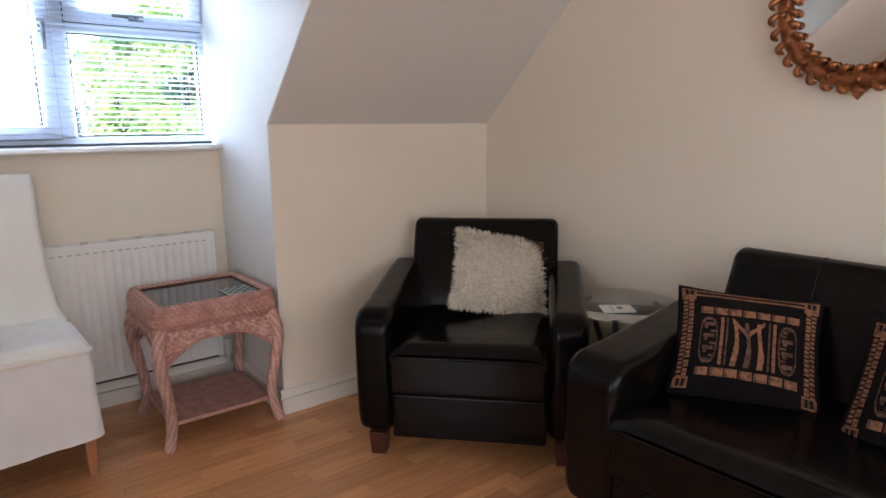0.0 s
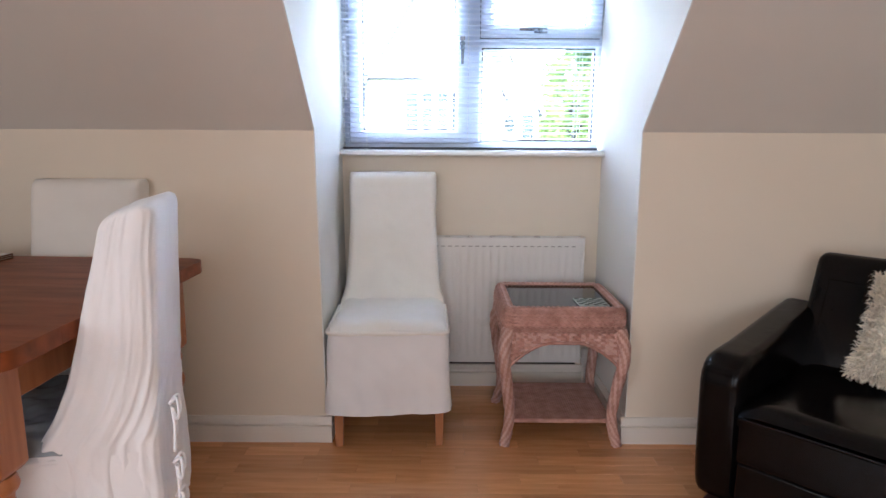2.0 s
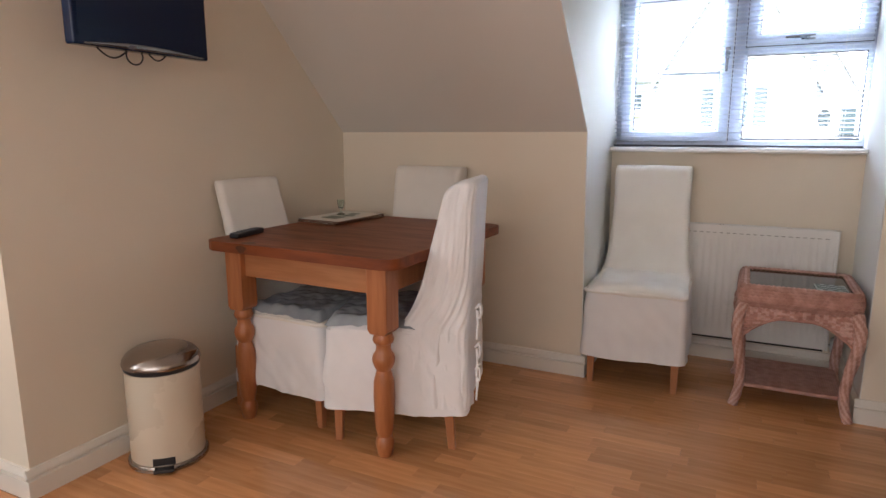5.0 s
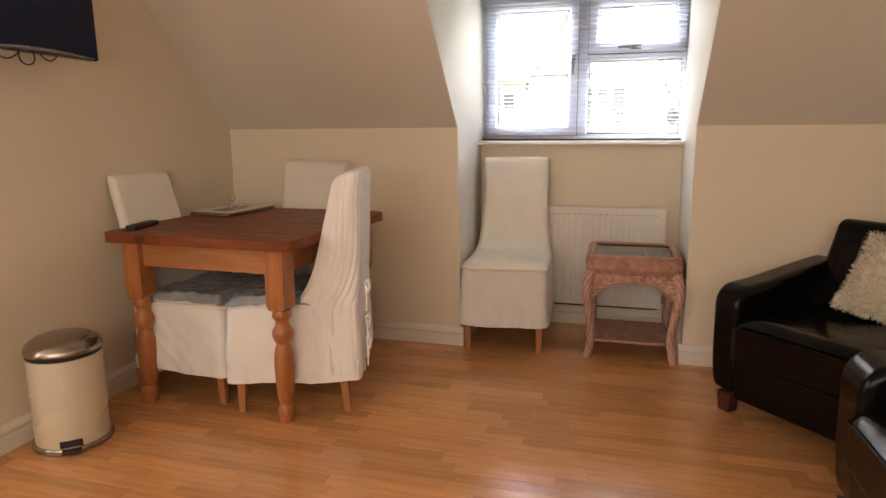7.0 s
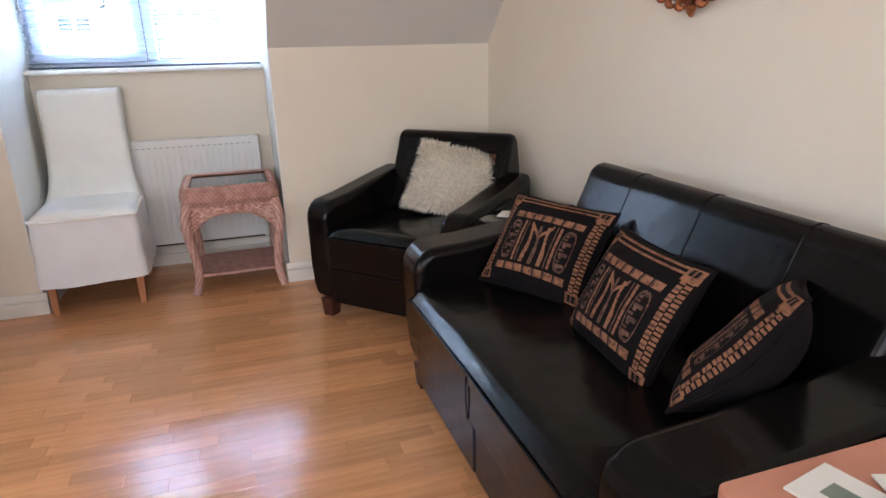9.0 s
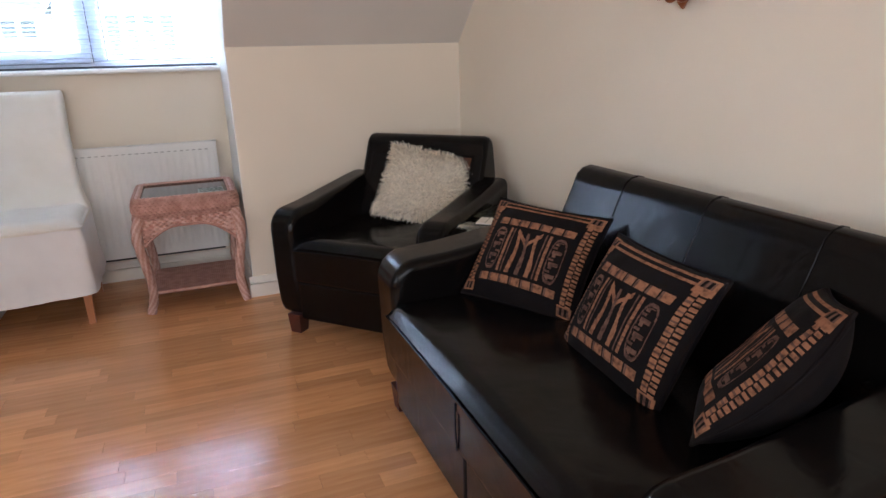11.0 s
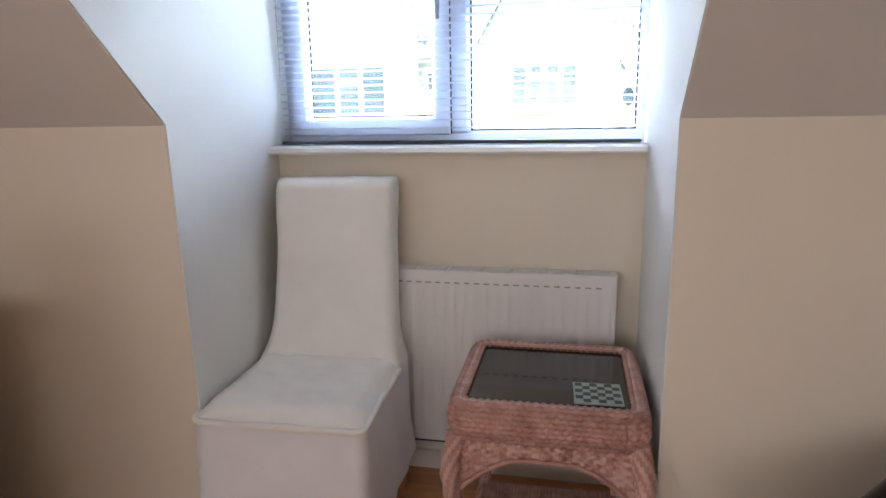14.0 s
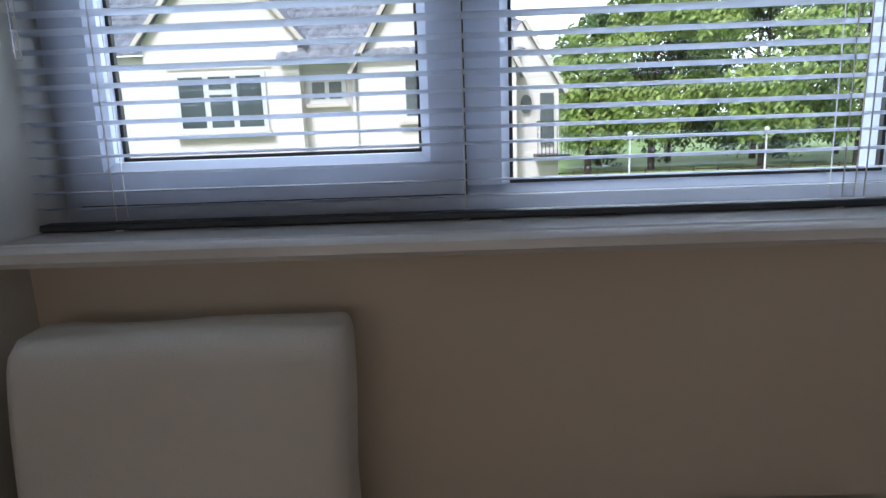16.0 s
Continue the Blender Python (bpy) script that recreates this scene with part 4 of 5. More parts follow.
coaster = thing("check_coaster", "green chequered square coaster on the wicker table", "coaster", pose(1.847, 3.195, 0.5515, 0, 0, 2))
part("base", Mesh().box((-0.058, -0.058, 0.0), (0.058, 0.058, 0.005)), GREEN_L, coaster, "", 0, 0.001)
for i in range(6):
    for j in range(6):
        if (i + j) % 2:
            part("check", Mesh().box((-0.054 + i * 0.018, -0.054 + j * 0.018, 0.0051), (-0.036 + i * 0.018, -0.036 + j * 0.018, 0.0055)), GREEN_D, coaster)

# ---- leather seating ----
def club(name, label, category, m, half, AW, bw, seats, seams):
    ob = thing(name, label, category, m)
    inner = half - AW
    prof = [(-0.355, 0.085), (-0.375, 0.15), (-0.385, 0.26)] + [(-0.305 + 0.085 * math.cos(radians(a)), 0.468 + 0.09 * math.sin(radians(a))) for a in (180, 160, 140, 120, 105, 92)] + [(-0.20, 0.565), (0.0, 0.590), (0.18, 0.612), (0.30, 0.622), (0.31, 0.085)]
    for s in (-1, 1):
        a, b = sorted((s * inner, s * half))
        part("armrest", Mesh().prism(prof, a, b, "x"), LEATHER, ob, "", 0, 0.034)
    bp = [(0.09, 0.30), (0.125, 0.45), (0.218, 0.66), (0.250, 0.732)] + [(0.312 + 0.058 * math.cos(radians(a)), 0.732 + 0.066 * math.sin(radians(a))) for a in (165, 140, 115, 90, 65, 40, 15)] + [(0.395, 0.62), (0.415, 0.085), (0.2, 0.085)]
    part("backrest", Mesh().prism(bp, -bw, bw, "x"), LEATHER, ob, "", 0, 0.03)
    def back_y(z):
        """The front face of the backrest at height z."""
        for (ya, za), (yb, zb) in zip(bp[1:3], bp[2:4]):
            if z <= zb:
                return ya + (yb - ya) * (z - za) / (zb - za)
        return bp[3][0]
    if not seams:
        e = bw - 0.055
        zs = [0.48 + 0.235 * i / 10 for i in range(11)]
        loop_ = [(-e, z) for z in zs] + [(-e + 2 * e * i / 12, 0.716) for i in range(1, 12)] + [(e, z) for z in reversed(zs)]
        part("panel_seam", Mesh().tube([(x, back_y(z) - 0.0005, z) for x, z in loop_], 0.0028, 6), LEATHER, ob, "", 2)
        def worn(u, v):
            x, z = 0.185 + 0.070 * u + 0.006 * wob(u * 3, v * 3, 2, 1), 0.655 + 0.052 * v + 0.006 * wob(u * 3, v * 3, 7, 1)
            return (x, back_y(z) - 0.0015, z)
        part("worn_patch", Mesh().grid(worn, 10, 8), WORN, ob, "rubbed brown leather patch", 2)
    for x in seams:
        part("back_seam", Mesh().tube([(x, y - 0.0005, z) for y, z in bp[1:9]], 0.0025, 6), LEATHER, ob, "", 2)
    w = 2 * (inner - 0.003)
    x0 = -inner + 0.003
    def cush(u, v):
        x, y = x0 + 0.002 + u * (w - 0.004), -0.415 + v * 0.60
        e = min(1.0, min(u, 1 - u) * w * 22)
        f = min(1.0, v * 11)
        crown = 0.022 * (1 - (2 * u - 1) ** 6 * 0.6) * (1 - (1.6 * v - 0.7) ** 4 * 0.5)
        dip = sum(0.012 * math.exp(-(((u - (i + 0.5) / seats) * seats) ** 2 + (v - 0.5) ** 2) * 9) for i in range(seats))
        return (x, y, 0.428 + crown - dip - 0.030 * (1 - f) ** 2.0 - 0.008 * (1 - e) ** 2 + 0.0008 * wob(x, y, half, 14) + 0.003 * wob(x, y, half + 4, 4))
    part("seat_cushion", Mesh().box((x0 + 0.002, -0.412, 0.262), (x0 + w - 0.002, 0.17, 0.395)), LEATHER, ob, "", 0, 0.014)
    part("seat_top", Mesh().grid(cush, 36 * seats, 36).grid(lambda u, v: (x0 + 0.002 + u * (w - 0.004), -0.415, 0.378 + v * (0.428 - 0.378 - 0.030)), 12, 3), LEATHER, ob, "", 2)
    part("seat_piping", Mesh().tube([(x0 + 0.004 + (w - 0.008) * k / 20, -0.414, 0.400 + 0.004 * math.sin(math.pi * k / 20)) for k in range(21)], 0.0045, 8), LEATHER, ob, "", 2)
    ws = w / seats
    for i in range(seats):
        part("front_panel", Mesh().box((x0 + i * ws + 0.001, -0.395, 0.088), (x0 + (i + 1) * ws - 0.001, -0.33, 0.258)), LEATHER, ob, "", 0, 0.012)
    for i in range(1, seats):
        part("front_seam", Mesh().tube([(x0 + i * ws, -0.414, 0.27), (x0 + i * ws, -0.417, 0.33), (x0 + i * ws, -0.416, 0.395)], 0.0022, 6), LEATHER, ob, "", 2)
    part("base", Mesh().box((-inner, -0.33, 0.09), (inner, 0.3, 0.27)), LEATHER, ob)
    for sx in (-1, 1):
        for y in (-0.335, 0.34):
            x = sx * (half - 0.075)
            t, b = 0.034, 0.027
            v = [(x - b, y - b, 0), (x + b, y - b, 0), (x + b, y + b, 0), (x - b, y + b, 0), (x - t, y - t, 0.088), (x + t, y - t, 0.088), (x + t, y + t, 0.088), (x - t, y + t, 0.088)]
            part("foot", Mesh().add(v, [(3, 2, 1, 0), (4, 5, 6, 7), (0, 1, 5, 4), (1, 2, 6, 5), (2, 3, 7, 6), (3, 0, 4, 7)]), FOOT, ob, "dark red wooden block foot", 0, 0.003)
    return ob
club("armchair", "black leather club armchair standing across the corner", "armchair", pose(2.605, 2.566, 0, 0, 0, -47.5), 0.415, 0.135, 0.318, 1, ())
club("sofa", "black leather two-seat sofa against the cream wall", "sofa", pose(2.685, 1.13, 0, 0, 0, -90), 0.735, 0.19, 0.585, 2, (-0.32, 0.0, 0.32))

# ---- cushions ----
def frame_of(center, u, v):
    u = Vector(u).normalized()
    n = u.cross(Vector(v)).normalized()
    v = n.cross(u)
    m = Matrix((u, v, n)).transposed().to_4x4()
    return Matrix.Translation(center) @ m

def pillow_z(u, v, th):
    a, b = abs(2 * u - 1), abs(2 * v - 1)
    return th * (max(0.0, 1 - a ** 2.4) * max(0.0, 1 - b ** 2.4)) ** 0.55

def pillow_xy(u, v, w, h):
    x, y = (u - 0.5) * w, (v - 0.5) * h
    a, b = abs(2 * u - 1), abs(2 * v - 1)
    return x * (1 - 0.06 * (1 - b ** 2)), y * (1 - 0.06 * (1 - a ** 2))

def print_at(u, v):
    """Border, bars and plain upright shapes of a printed cushion: 0 black, 1 tan, 2 brown."""
    a = min(u, 1 - u)
    if a < 0.02 or v < 0.035 or v > 0.975:
        return 0
    # corner blocks
    if a < 0.125 and (v > 0.855 or v < 0.125):
        vb = v - 0.035 if v < 0.5 else 0.975 - v
        if a < 0.035 or a > 0.11 or vb < 0.014 or vb > 0.075:
            return 1
        return 2 if abs(a - 0.072) < 0.010 or abs(a - 0.072) > 0.026 else 0
    # double line along the top
    if v > 0.855:
        return 1 if 0.945 < v < 0.966 or 0.895 < v < 0.918 else 0
    if v < 0.125:
        return 0
    # ladder of two columns down the sides
    if a < 0.125:
        if 0.030 < a < 0.108 and abs(a - 0.069) > 0.004:
            return 1 if (v * 26 + (0.5 if a > 0.069 else 0)) % 1.0 < 0.62 else 2 if (v * 13) % 1.0 < 0.3 else 0
        return 0
    # rows of long bars
    if 0.15 < u < 0.85 and (0.145 < v < 0.215 or 0.705 < v < 0.775):
        w = ((u - 0.15) * 10.0) % 1.0
        return 0 if w < 0.10 else 2 if w < 0.26 else 1
    if 0.245 < v < 0.68 and 0.15 < u < 0.85:
        for c in (0.225, 0.775):
            p, q = (u - c) / 0.062, (v - 0.462) / 0.212
            rr = abs(p) ** 3 + abs(q) ** 3
            if 0.68 < rr < 1:
                return 2
            if rr <= 0.60:
                w = (v * 9.0 + c * 3) % 1.0
                return 2 if (w < 0.30 and abs(p) < 0.62) or (0.42 < w < 0.62 and p * (1 if c < 0.5 else -1) > 0.15) or (w > 0.74 and abs(p + 0.3) < 0.22) else 0
        for c in (0.318, 0.682):
            if abs(u - c) < 0.013:
                return 1 if (v * 30) % 1.0 < 0.85 else 2
        if abs(u - 0.352) < 0.005 or abs(u - 0.648) < 0.005:
            return 2
        for c in (0.415, 0.50, 0.585):
            if abs(u - c - 0.012 * math.sin(v * 11 + c * 7)) < (0.019 if v < 0.42 else 0.013) and v < 0.655:
                return 1 if c != 0.50 else 2
        if abs(v - 0.63 + 1.1 * (0.085 - abs(u - 0.50))) < 0.022 and abs(u - 0.50) < 0.11:
            return 1
    return 0

def printed_cushion(label, m, w, h, th, sag, curl=0.0):
    ob = thing("cushion", label, "cushion", m, "printed sofa cushions")
    def face(s):
        def fn(u, v):
            x, y = pillow_xy(u, v, w, h)
            return (x, y, s * pillow_z(u, v, th) + sag * (2 * u - 1) ** 2 + curl * (2 * v - 1) ** 2 + 0.003 * wob(x, y, sag * 100, 18) * min(1, 8 * min(u, 1 - u, v, 1 - v)))
        return fn
    part("front_cover", Mesh().grid(face(1), 170, 144, print_at), [CLOTH_D, CLOTH_T, CLOTH_B], ob, "black and tan patterned front", 2)
    part("back_cover", Mesh().grid(face(-1), 40, 36), CLOTH_D, ob, "", 2)
    part("piping", Mesh().tube([(pillow_xy(a, b, w, h)[0], pillow_xy(a, b, w, h)[1], sag * (2 * a - 1) ** 2 + curl * (2 * b - 1) ** 2) for a, b in [(i / 20, 0) for i in range(20)] + [(1, i / 20) for i in range(20)] + [(1 - i / 20, 1) for i in range(20)] + [(0, 1 - i / 20) for i in range(21)]], 0.004, 6), CLOTH_D, ob, "", 2)
printed_cushion("black cushion with tan printed panels leaning in the sofa corner", frame_of((2.698, 1.53, 0.565), (0.20, -0.36, -0.02), (0.185, 0.065, 0.25)), 0.385, 0.335, 0.072, 0.0)
printed_cushion("black cushion with tan printed panels leaning on the sofa back", frame_of((2.695, 1.055, 0.556), (-0.02, -0.36, 0.0), (0.14, 0.0, 0.25)), 0.395, 0.33, 0.072, 0.0)
printed_cushion("black and tan printed cushion slumped against the sofa arm", frame_of((2.735, 0.70, 0.582), (-0.66, -0.60, 0.20), (0.46, -0.42, 0.78)), 0.35, 0.33, 0.070, 0.0, 0.03)

fc = thing("shaggy_cushion", "cream shaggy square cushion leaning on the armchair back", "cushion", frame_of((2.748, 2.598, 0.588), (0.36, -0.225, -0.085), (0.17, 0.14, 0.29)))
fw, fh, ft = 0.385, 0.345, 0.055
part("cover", Mesh().grid(lambda u, v: (*pillow_xy(u, v, fw, fh), pillow_z(u, v, ft)), 30, 30).grid(lambda u, v: (*pillow_xy(u, v, fw, fh), -pillow_z(u, v, ft)), 30, 30), FURB, fc, "", 2)
rng = random.Random(5)
tm = Mesh()
for i in range(6500):
    u, v = rng.random(), rng.random()
    if i % 5 == 0:
        if rng.random() < 0.5:
            u = rng.choice((0.004, 0.996))
        else:
            v = rng.choice((0.004, 0.996))
    x, y = pillow_xy(u, v, fw, fh)
    z = pillow_z(u, v, ft)
    ox, oy = (2 * u - 1), (2 * v - 1)
    n = Vector((ox * 0.9 * abs(ox) ** 2, oy * 0.9 * abs(oy) ** 2, 0.55)).normalized()
    d = (n * 0.5 + Vector((rng.uniform(-1, 1), rng.uniform(-1, 1) - 0.45, rng.uniform(-0.1, 0.5))) * 0.75).normalized()
    l = rng.uniform(0.018, 0.036)
    side = d.cross(n)
    side = side.normalized() * rng.uniform(0.0016, 0.0030) if side.length > 0.01 else Vector((0.002, 0, 0))
    p = Vector((x, y, z))
    q = p + d * l * 0.6 + n * 0.004
    r = p + d * l + Vector((0, -0.003, -0.002))
    tm.add([p - side, p + side, q + side * 0.9, q - side * 0.9, r], [(0, 1, 2, 3), (3, 2, 4)])
part("shag", tm, FUR, fc, "long cream yarn pile")

# ---- round glass table in the corner ----
gt = thing("glass_side_table", "round clear glass side table between armchair and sofa", "side table", pose(2.90, 2.10, 0))
part("glass_top", Mesh().lathe([(0.222, 0.527), (0.225, 0.529), (0.225, 0.535), (0.222, 0.537)], 64), CLEAR, gt, "round greenish glass top", 1)
for k in range(3):
    a = radians(90 + 120 * k)
    part("leg", Mesh().tube([(0.13 * math.cos(a), 0.13 * math.sin(a), 0.0), (0.05 * math.cos(a), 0.05 * math.sin(a), 0.28), (0.14 * math.cos(a), 0.14 * math.sin(a), 0.526)], 0.011, 12), BLACK, gt, "dark metal leg", 1)
cst = thing("card_coaster", "white coaster with a small green picture on glass table", "coaster", pose(2.822, 2.055, 0.5375, 0, 0, -40))
part("card", Mesh().box((-0.058, -0.043, 0.0), (0.058, 0.043, 0.006)), PAPER, cst, "", 0, 0.002)
part("printed_shape", Mesh().prism([(0.0, -0.012), (0.012, -0.016), (0.02, -0.004), (0.016, 0.014), (0.004, 0.016), (-0.004, 0.004)], 0.0061, 0.0065, "z"), GREEN_D, cst)
part("printed_line", Mesh().box((-0.0015, -0.043, 0.0061), (0.0015, 0.043, 0.0065)), PRINT, cst, at=pose(-0.022, 0, 0))

# ---- round mirror ----
mr = thing("wall_mirror", "round wall mirror in a carved copper-gilt frame", "mirror", pose(XR, 1.455, 1.552, 0, -90, 0))
R0, R1 = 0.205, 0.262
part("mirror_glass", Mesh().lathe([(0.212, 0.012), (0.212, 0.018)], 72), MIRROR, mr, "clear silvered mirror glass")
part("backing", Mesh().lathe([(0.235, 0.0), (0.235, 0.010)], 48), CORK, mr)
def frame_ring(u, v):
    a, t = 2 * math.pi * u, 2 * math.pi * v
    rr = (R0 + R1) / 2 + 0.026 * math.cos(t)
    z = 0.014 + 0.020 * math.sin(t)
    q = 1 + 0.006 * math.sin(a * 26)
    return (rr * q * math.cos(a), rr * q * math.sin(a), z)
part("carved_frame", Mesh().grid(frame_ring, 220, 14, close_u=True), GOLD, mr, "copper-gilt leaf carving", 2)
rng = random.Random(8)
for k in range(34):
    a = 2 * math.pi * k / 34
    for s in (-1, 1):
        m = Mesh()
        base = 0.233 + s * 0.010
        pts = []
        for i in range(9):
            q = i / 8
            ang = a + s * 0.02 + (0.13 * q - 0.05)
            rad_ = base + s * 0.020 * math.sin(q * math.pi * 0.8) + s * 0.008 * q
            pts.append((rad_ * math.cos(ang), rad_ * math.sin(ang), 0.030 + 0.014 * math.sin(q * math.pi) + 0.004 * s))
        m.tube(pts, [0.003 + 0.0085 * math.sin(math.pi * (0.12 + 0.86 * i / 8)) for i in range(9)], 7)
        part("carved_leaf", m, GOLD, mr, "", 2)
    if k % 2:
        part("carved_bud", Mesh().lathe([(0.002, -0.008), (0.008, -0.005), (0.0105, 0.0), (0.008, 0.006), (0.002, 0.009)], 10, (0.233 * math.cos(a), 0.233 * math.sin(a), 0.042)), GOLD, mr, "", 2)
part("crest_drop", Mesh().tube([(-0.255, -0.02, 0.03), (-0.272, -0.008, 0.034), (-0.284, 0.0, 0.03), (-0.272, 0.008, 0.034), (-0.255, 0.02, 0.03)], [0.008, 0.009, 0.010, 0.009, 0.008], 8), GOLD, mr, "", 2)

# ---- terracotta-topped table at the sofa's end ----
pk = thing("end_table", "terracotta-coloured end table beside the sofa arm", "side table", pose(2.72, 0.13, 0))
part("tabletop", Mesh().prism(round_rect(-0.36, -0.25, 0.36, 0.25, 0.02), 0.575, 0.60, "z"), TERRA, pk, "", 0, 0.004)
for sx in (-1, 1):
    for sy in (-1, 1):
        part("leg", Mesh().box((sx * 0.32 - 0.02, sy * 0.21 - 0.02, 0), (sx * 0.32 + 0.02, sy * 0.21 + 0.02, 0.575)), TERRA, pk, "", 0, 0.003)
for i, (x, y, r) in enumerate(((2.50, 0.30, 12), (2.60, 0.25, -20))):
    q = thing("card_coaster", "white card coaster on the terracotta end table", "coaster", pose(x, y, 0.6005 + 0.004 * i, 0, 0, r))
    part("card", Mesh().box((-0.05, -0.05, 0.0), (0.05, 0.05, 0.004)), PAPER, q, "", 0, 0.001)
    part("printed_shape", Mesh().box((-0.02, -0.02, 0.0041), (0.015, 0.018, 0.0045)), PRINT, q)

# ---- dark mat by the corner ----
dm = thing("door_mat", "dark grey ribbed carpet mat at the passage", "mat", pose(-0.72, 0.70, 0.0))
part("pile", Mesh().grid(lambda u, v: (-0.9 + 1.8 * u, -0.5 + 0.985 * v, 0.009 + 0.002 * wob(u * 90, v * 60, 0, 1)), 120, 70), MAT_D, dm, "", 2)
part("backing", Mesh().box((-0.9, -0.5, 0.0), (0.9, 0.485, 0.007)), RUBBER, dm)

# ---- outside ----
G = -2.9
ground = structure("ground", Mesh().box((-2000, -2000, G - 0.5), (2000, 3000, G)), GRASS, "mown green lawn reaching to the trees", "ground")
structure("road", Mesh().box((-60, 8.0, G + 0.004), (60, 13.5, G + 0.03)), TARMAC, "grey tarmac access road below the window", "road")
structure("backdrop", Mesh().grid(lambda u, v: (900 * math.cos(math.pi * (0.02 + 0.96 * u)), 700 * math.sin(math.pi * (0.02 + 0.96 * u)) + 60, G + 600 * v), 40, 8), CLOUD, "pale bank of overcast cloud behind the trees", "sky", smooth=2)
HYF = 17.0
house = thing("house", "cream rendered two-storey house with steep grey tiled gables", "house", pose(0, HYF, 0))
part("wall", Mesh().prism([(-5.40, G), (-2.0, G), (-2.0, 3.12), (-3.69, 5.13), (-5.40, 3.12)], 0.0, 7.0, "y"), RENDER_W, house, "cream rendered gable wall")
part("wall", Mesh().box((-9.0, 0.6, G), (-5.40, 7.0, 2.9)), RENDER_W, house)
part("wall", Mesh().box((-2.0, 0.35, G), (-0.72, 7.0, 2.60)), RENDER_W, house)
part("wall", Mesh().prism([(-0.72, G), (2.72, G), (2.72, 2.36), (0.99, 5.36), (-0.72, 2.48)], 0.0, 7.0, "y"), RENDER_W, house, "cream rendered gable wall")
part("wall", Mesh().prism([(2.72, G), (3.72, G), (3.72, 1.92), (2.90, 3.30), (2.72, 3.0)], 0.5, 7.0, "y"), RENDER_W, house)
def roof_plane(p0, p1, y0, y1):
    (xa, za), (xb, zb) = p0, p1
    nx, nz = -(zb - za), (xb - xa)
    l = math.hypot(nx, nz)
    nx, nz = nx / l * 0.09, nz / l * 0.09
    if nz < 0:
        nx, nz = -nx, -nz
    return Mesh().prism([(xa, za), (xb, zb), (xb + nx, zb + nz), (xa + nx, za + nz)], y0, y1, "y")
for p0, p1, y0 in (((-5.55, 2.96), (-3.69, 5.15), 0), ((-1.85, 2.96), (-3.69, 5.15), 0), ((-0.86, 2.27), (0.99, 5.38), 0), ((2.88, 2.10), (0.99, 5.38), 0), ((3.84, 1.74), (2.90, 3.32), 0.5)):
    rp = part("roof", roof_plane(p0, p1, y0 - 0.14, 7.2), TILE, house, "dark grey tiled roof slope")
    part("barge_board", roof_plane((p0[0], p0[1] - 0.02), (p1[0], p1[1] - 0.02), y0 - 0.17, y0 - 0.141), STONE_W, rp)
# low roof between the gables, course by course, and the small one beside the end gable
def courses(x0, x1, ya, za, yb, zb, n, w):
    m = Mesh()
    for i in range(n):
        q0, q1 = i / n, (i + 1.25) / n
        y0, z0, y1, z1 = ya + (yb - ya) * q0, za + (zb - za) * q0, ya + (yb - ya) * q1, za + (zb - za) * q1
        k = int((x1 - x0) / w)
        for j in range(k):
            a = x0 + j * w + (w / 2 if i % 2 else 0)
            for s in range(4):
                u0, u1 = s / 4, (s + 1) / 4
                h0, h1 = 0.035 * math.sin(math.pi * u0), 0.035 * math.sin(math.pi * u1)
                m.add([(a + w * u0, y0 - 0.02, z0 + 0.05 + h0), (a + w * u1, y0 - 0.02, z0 + 0.05 + h1), (a + w * u1, y1, z1 + 0.01 + h1), (a + w * u0, y1, z1 + 0.01 + h0)], [(0, 1, 2, 3)])
                m.add([(a + w * u0, y0 - 0.02, z0), (a + w * u1, y0 - 0.02, z0), (a + w * u1, y0 - 0.02, z0 + 0.05 + h1), (a + w * u0, y0 - 0.02, z0 + 0.05 + h0)], [(0, 1, 2, 3)])
    return m
part("low_roof", courses(-2.45, 0.9, -0.15, 2.62, 2.6, 5.1, 15, 0.24), TILE, house, "dark grey pantiled roof between the gables", 2)
part("low_roof_deck", Mesh().prism([(-0.1, 2.60), (2.6, 5.06), (2.6, 4.7), (0.4, 2.56)], -2.45, 1.0), TILE, house)
part("back_roof", courses(-9.2, -4.4, 0.45, 2.9, 2.9, 5.0, 14, 0.24), TILE, house, "dark grey pantiled roof behind the gable", 2)
part("side_roof", courses(1.9, 3.0, 0.30, 2.5, 1.4, 3.55, 7, 0.24), TILE, house, "", 2)
part("gutter", Mesh().tube([(-2.4, -0.24, 2.57), (-0.8, -0.24, 2.56)], 0.06, 8), POSTW, house, "white plastic gutter", 1)
part("downpipe", Mesh().tube([(-0.86, -0.2, 2.55), (-0.86, 0.28, 2.3), (-0.86, 0.28, G)], 0.04, 8), POSTW, house, "", 1)
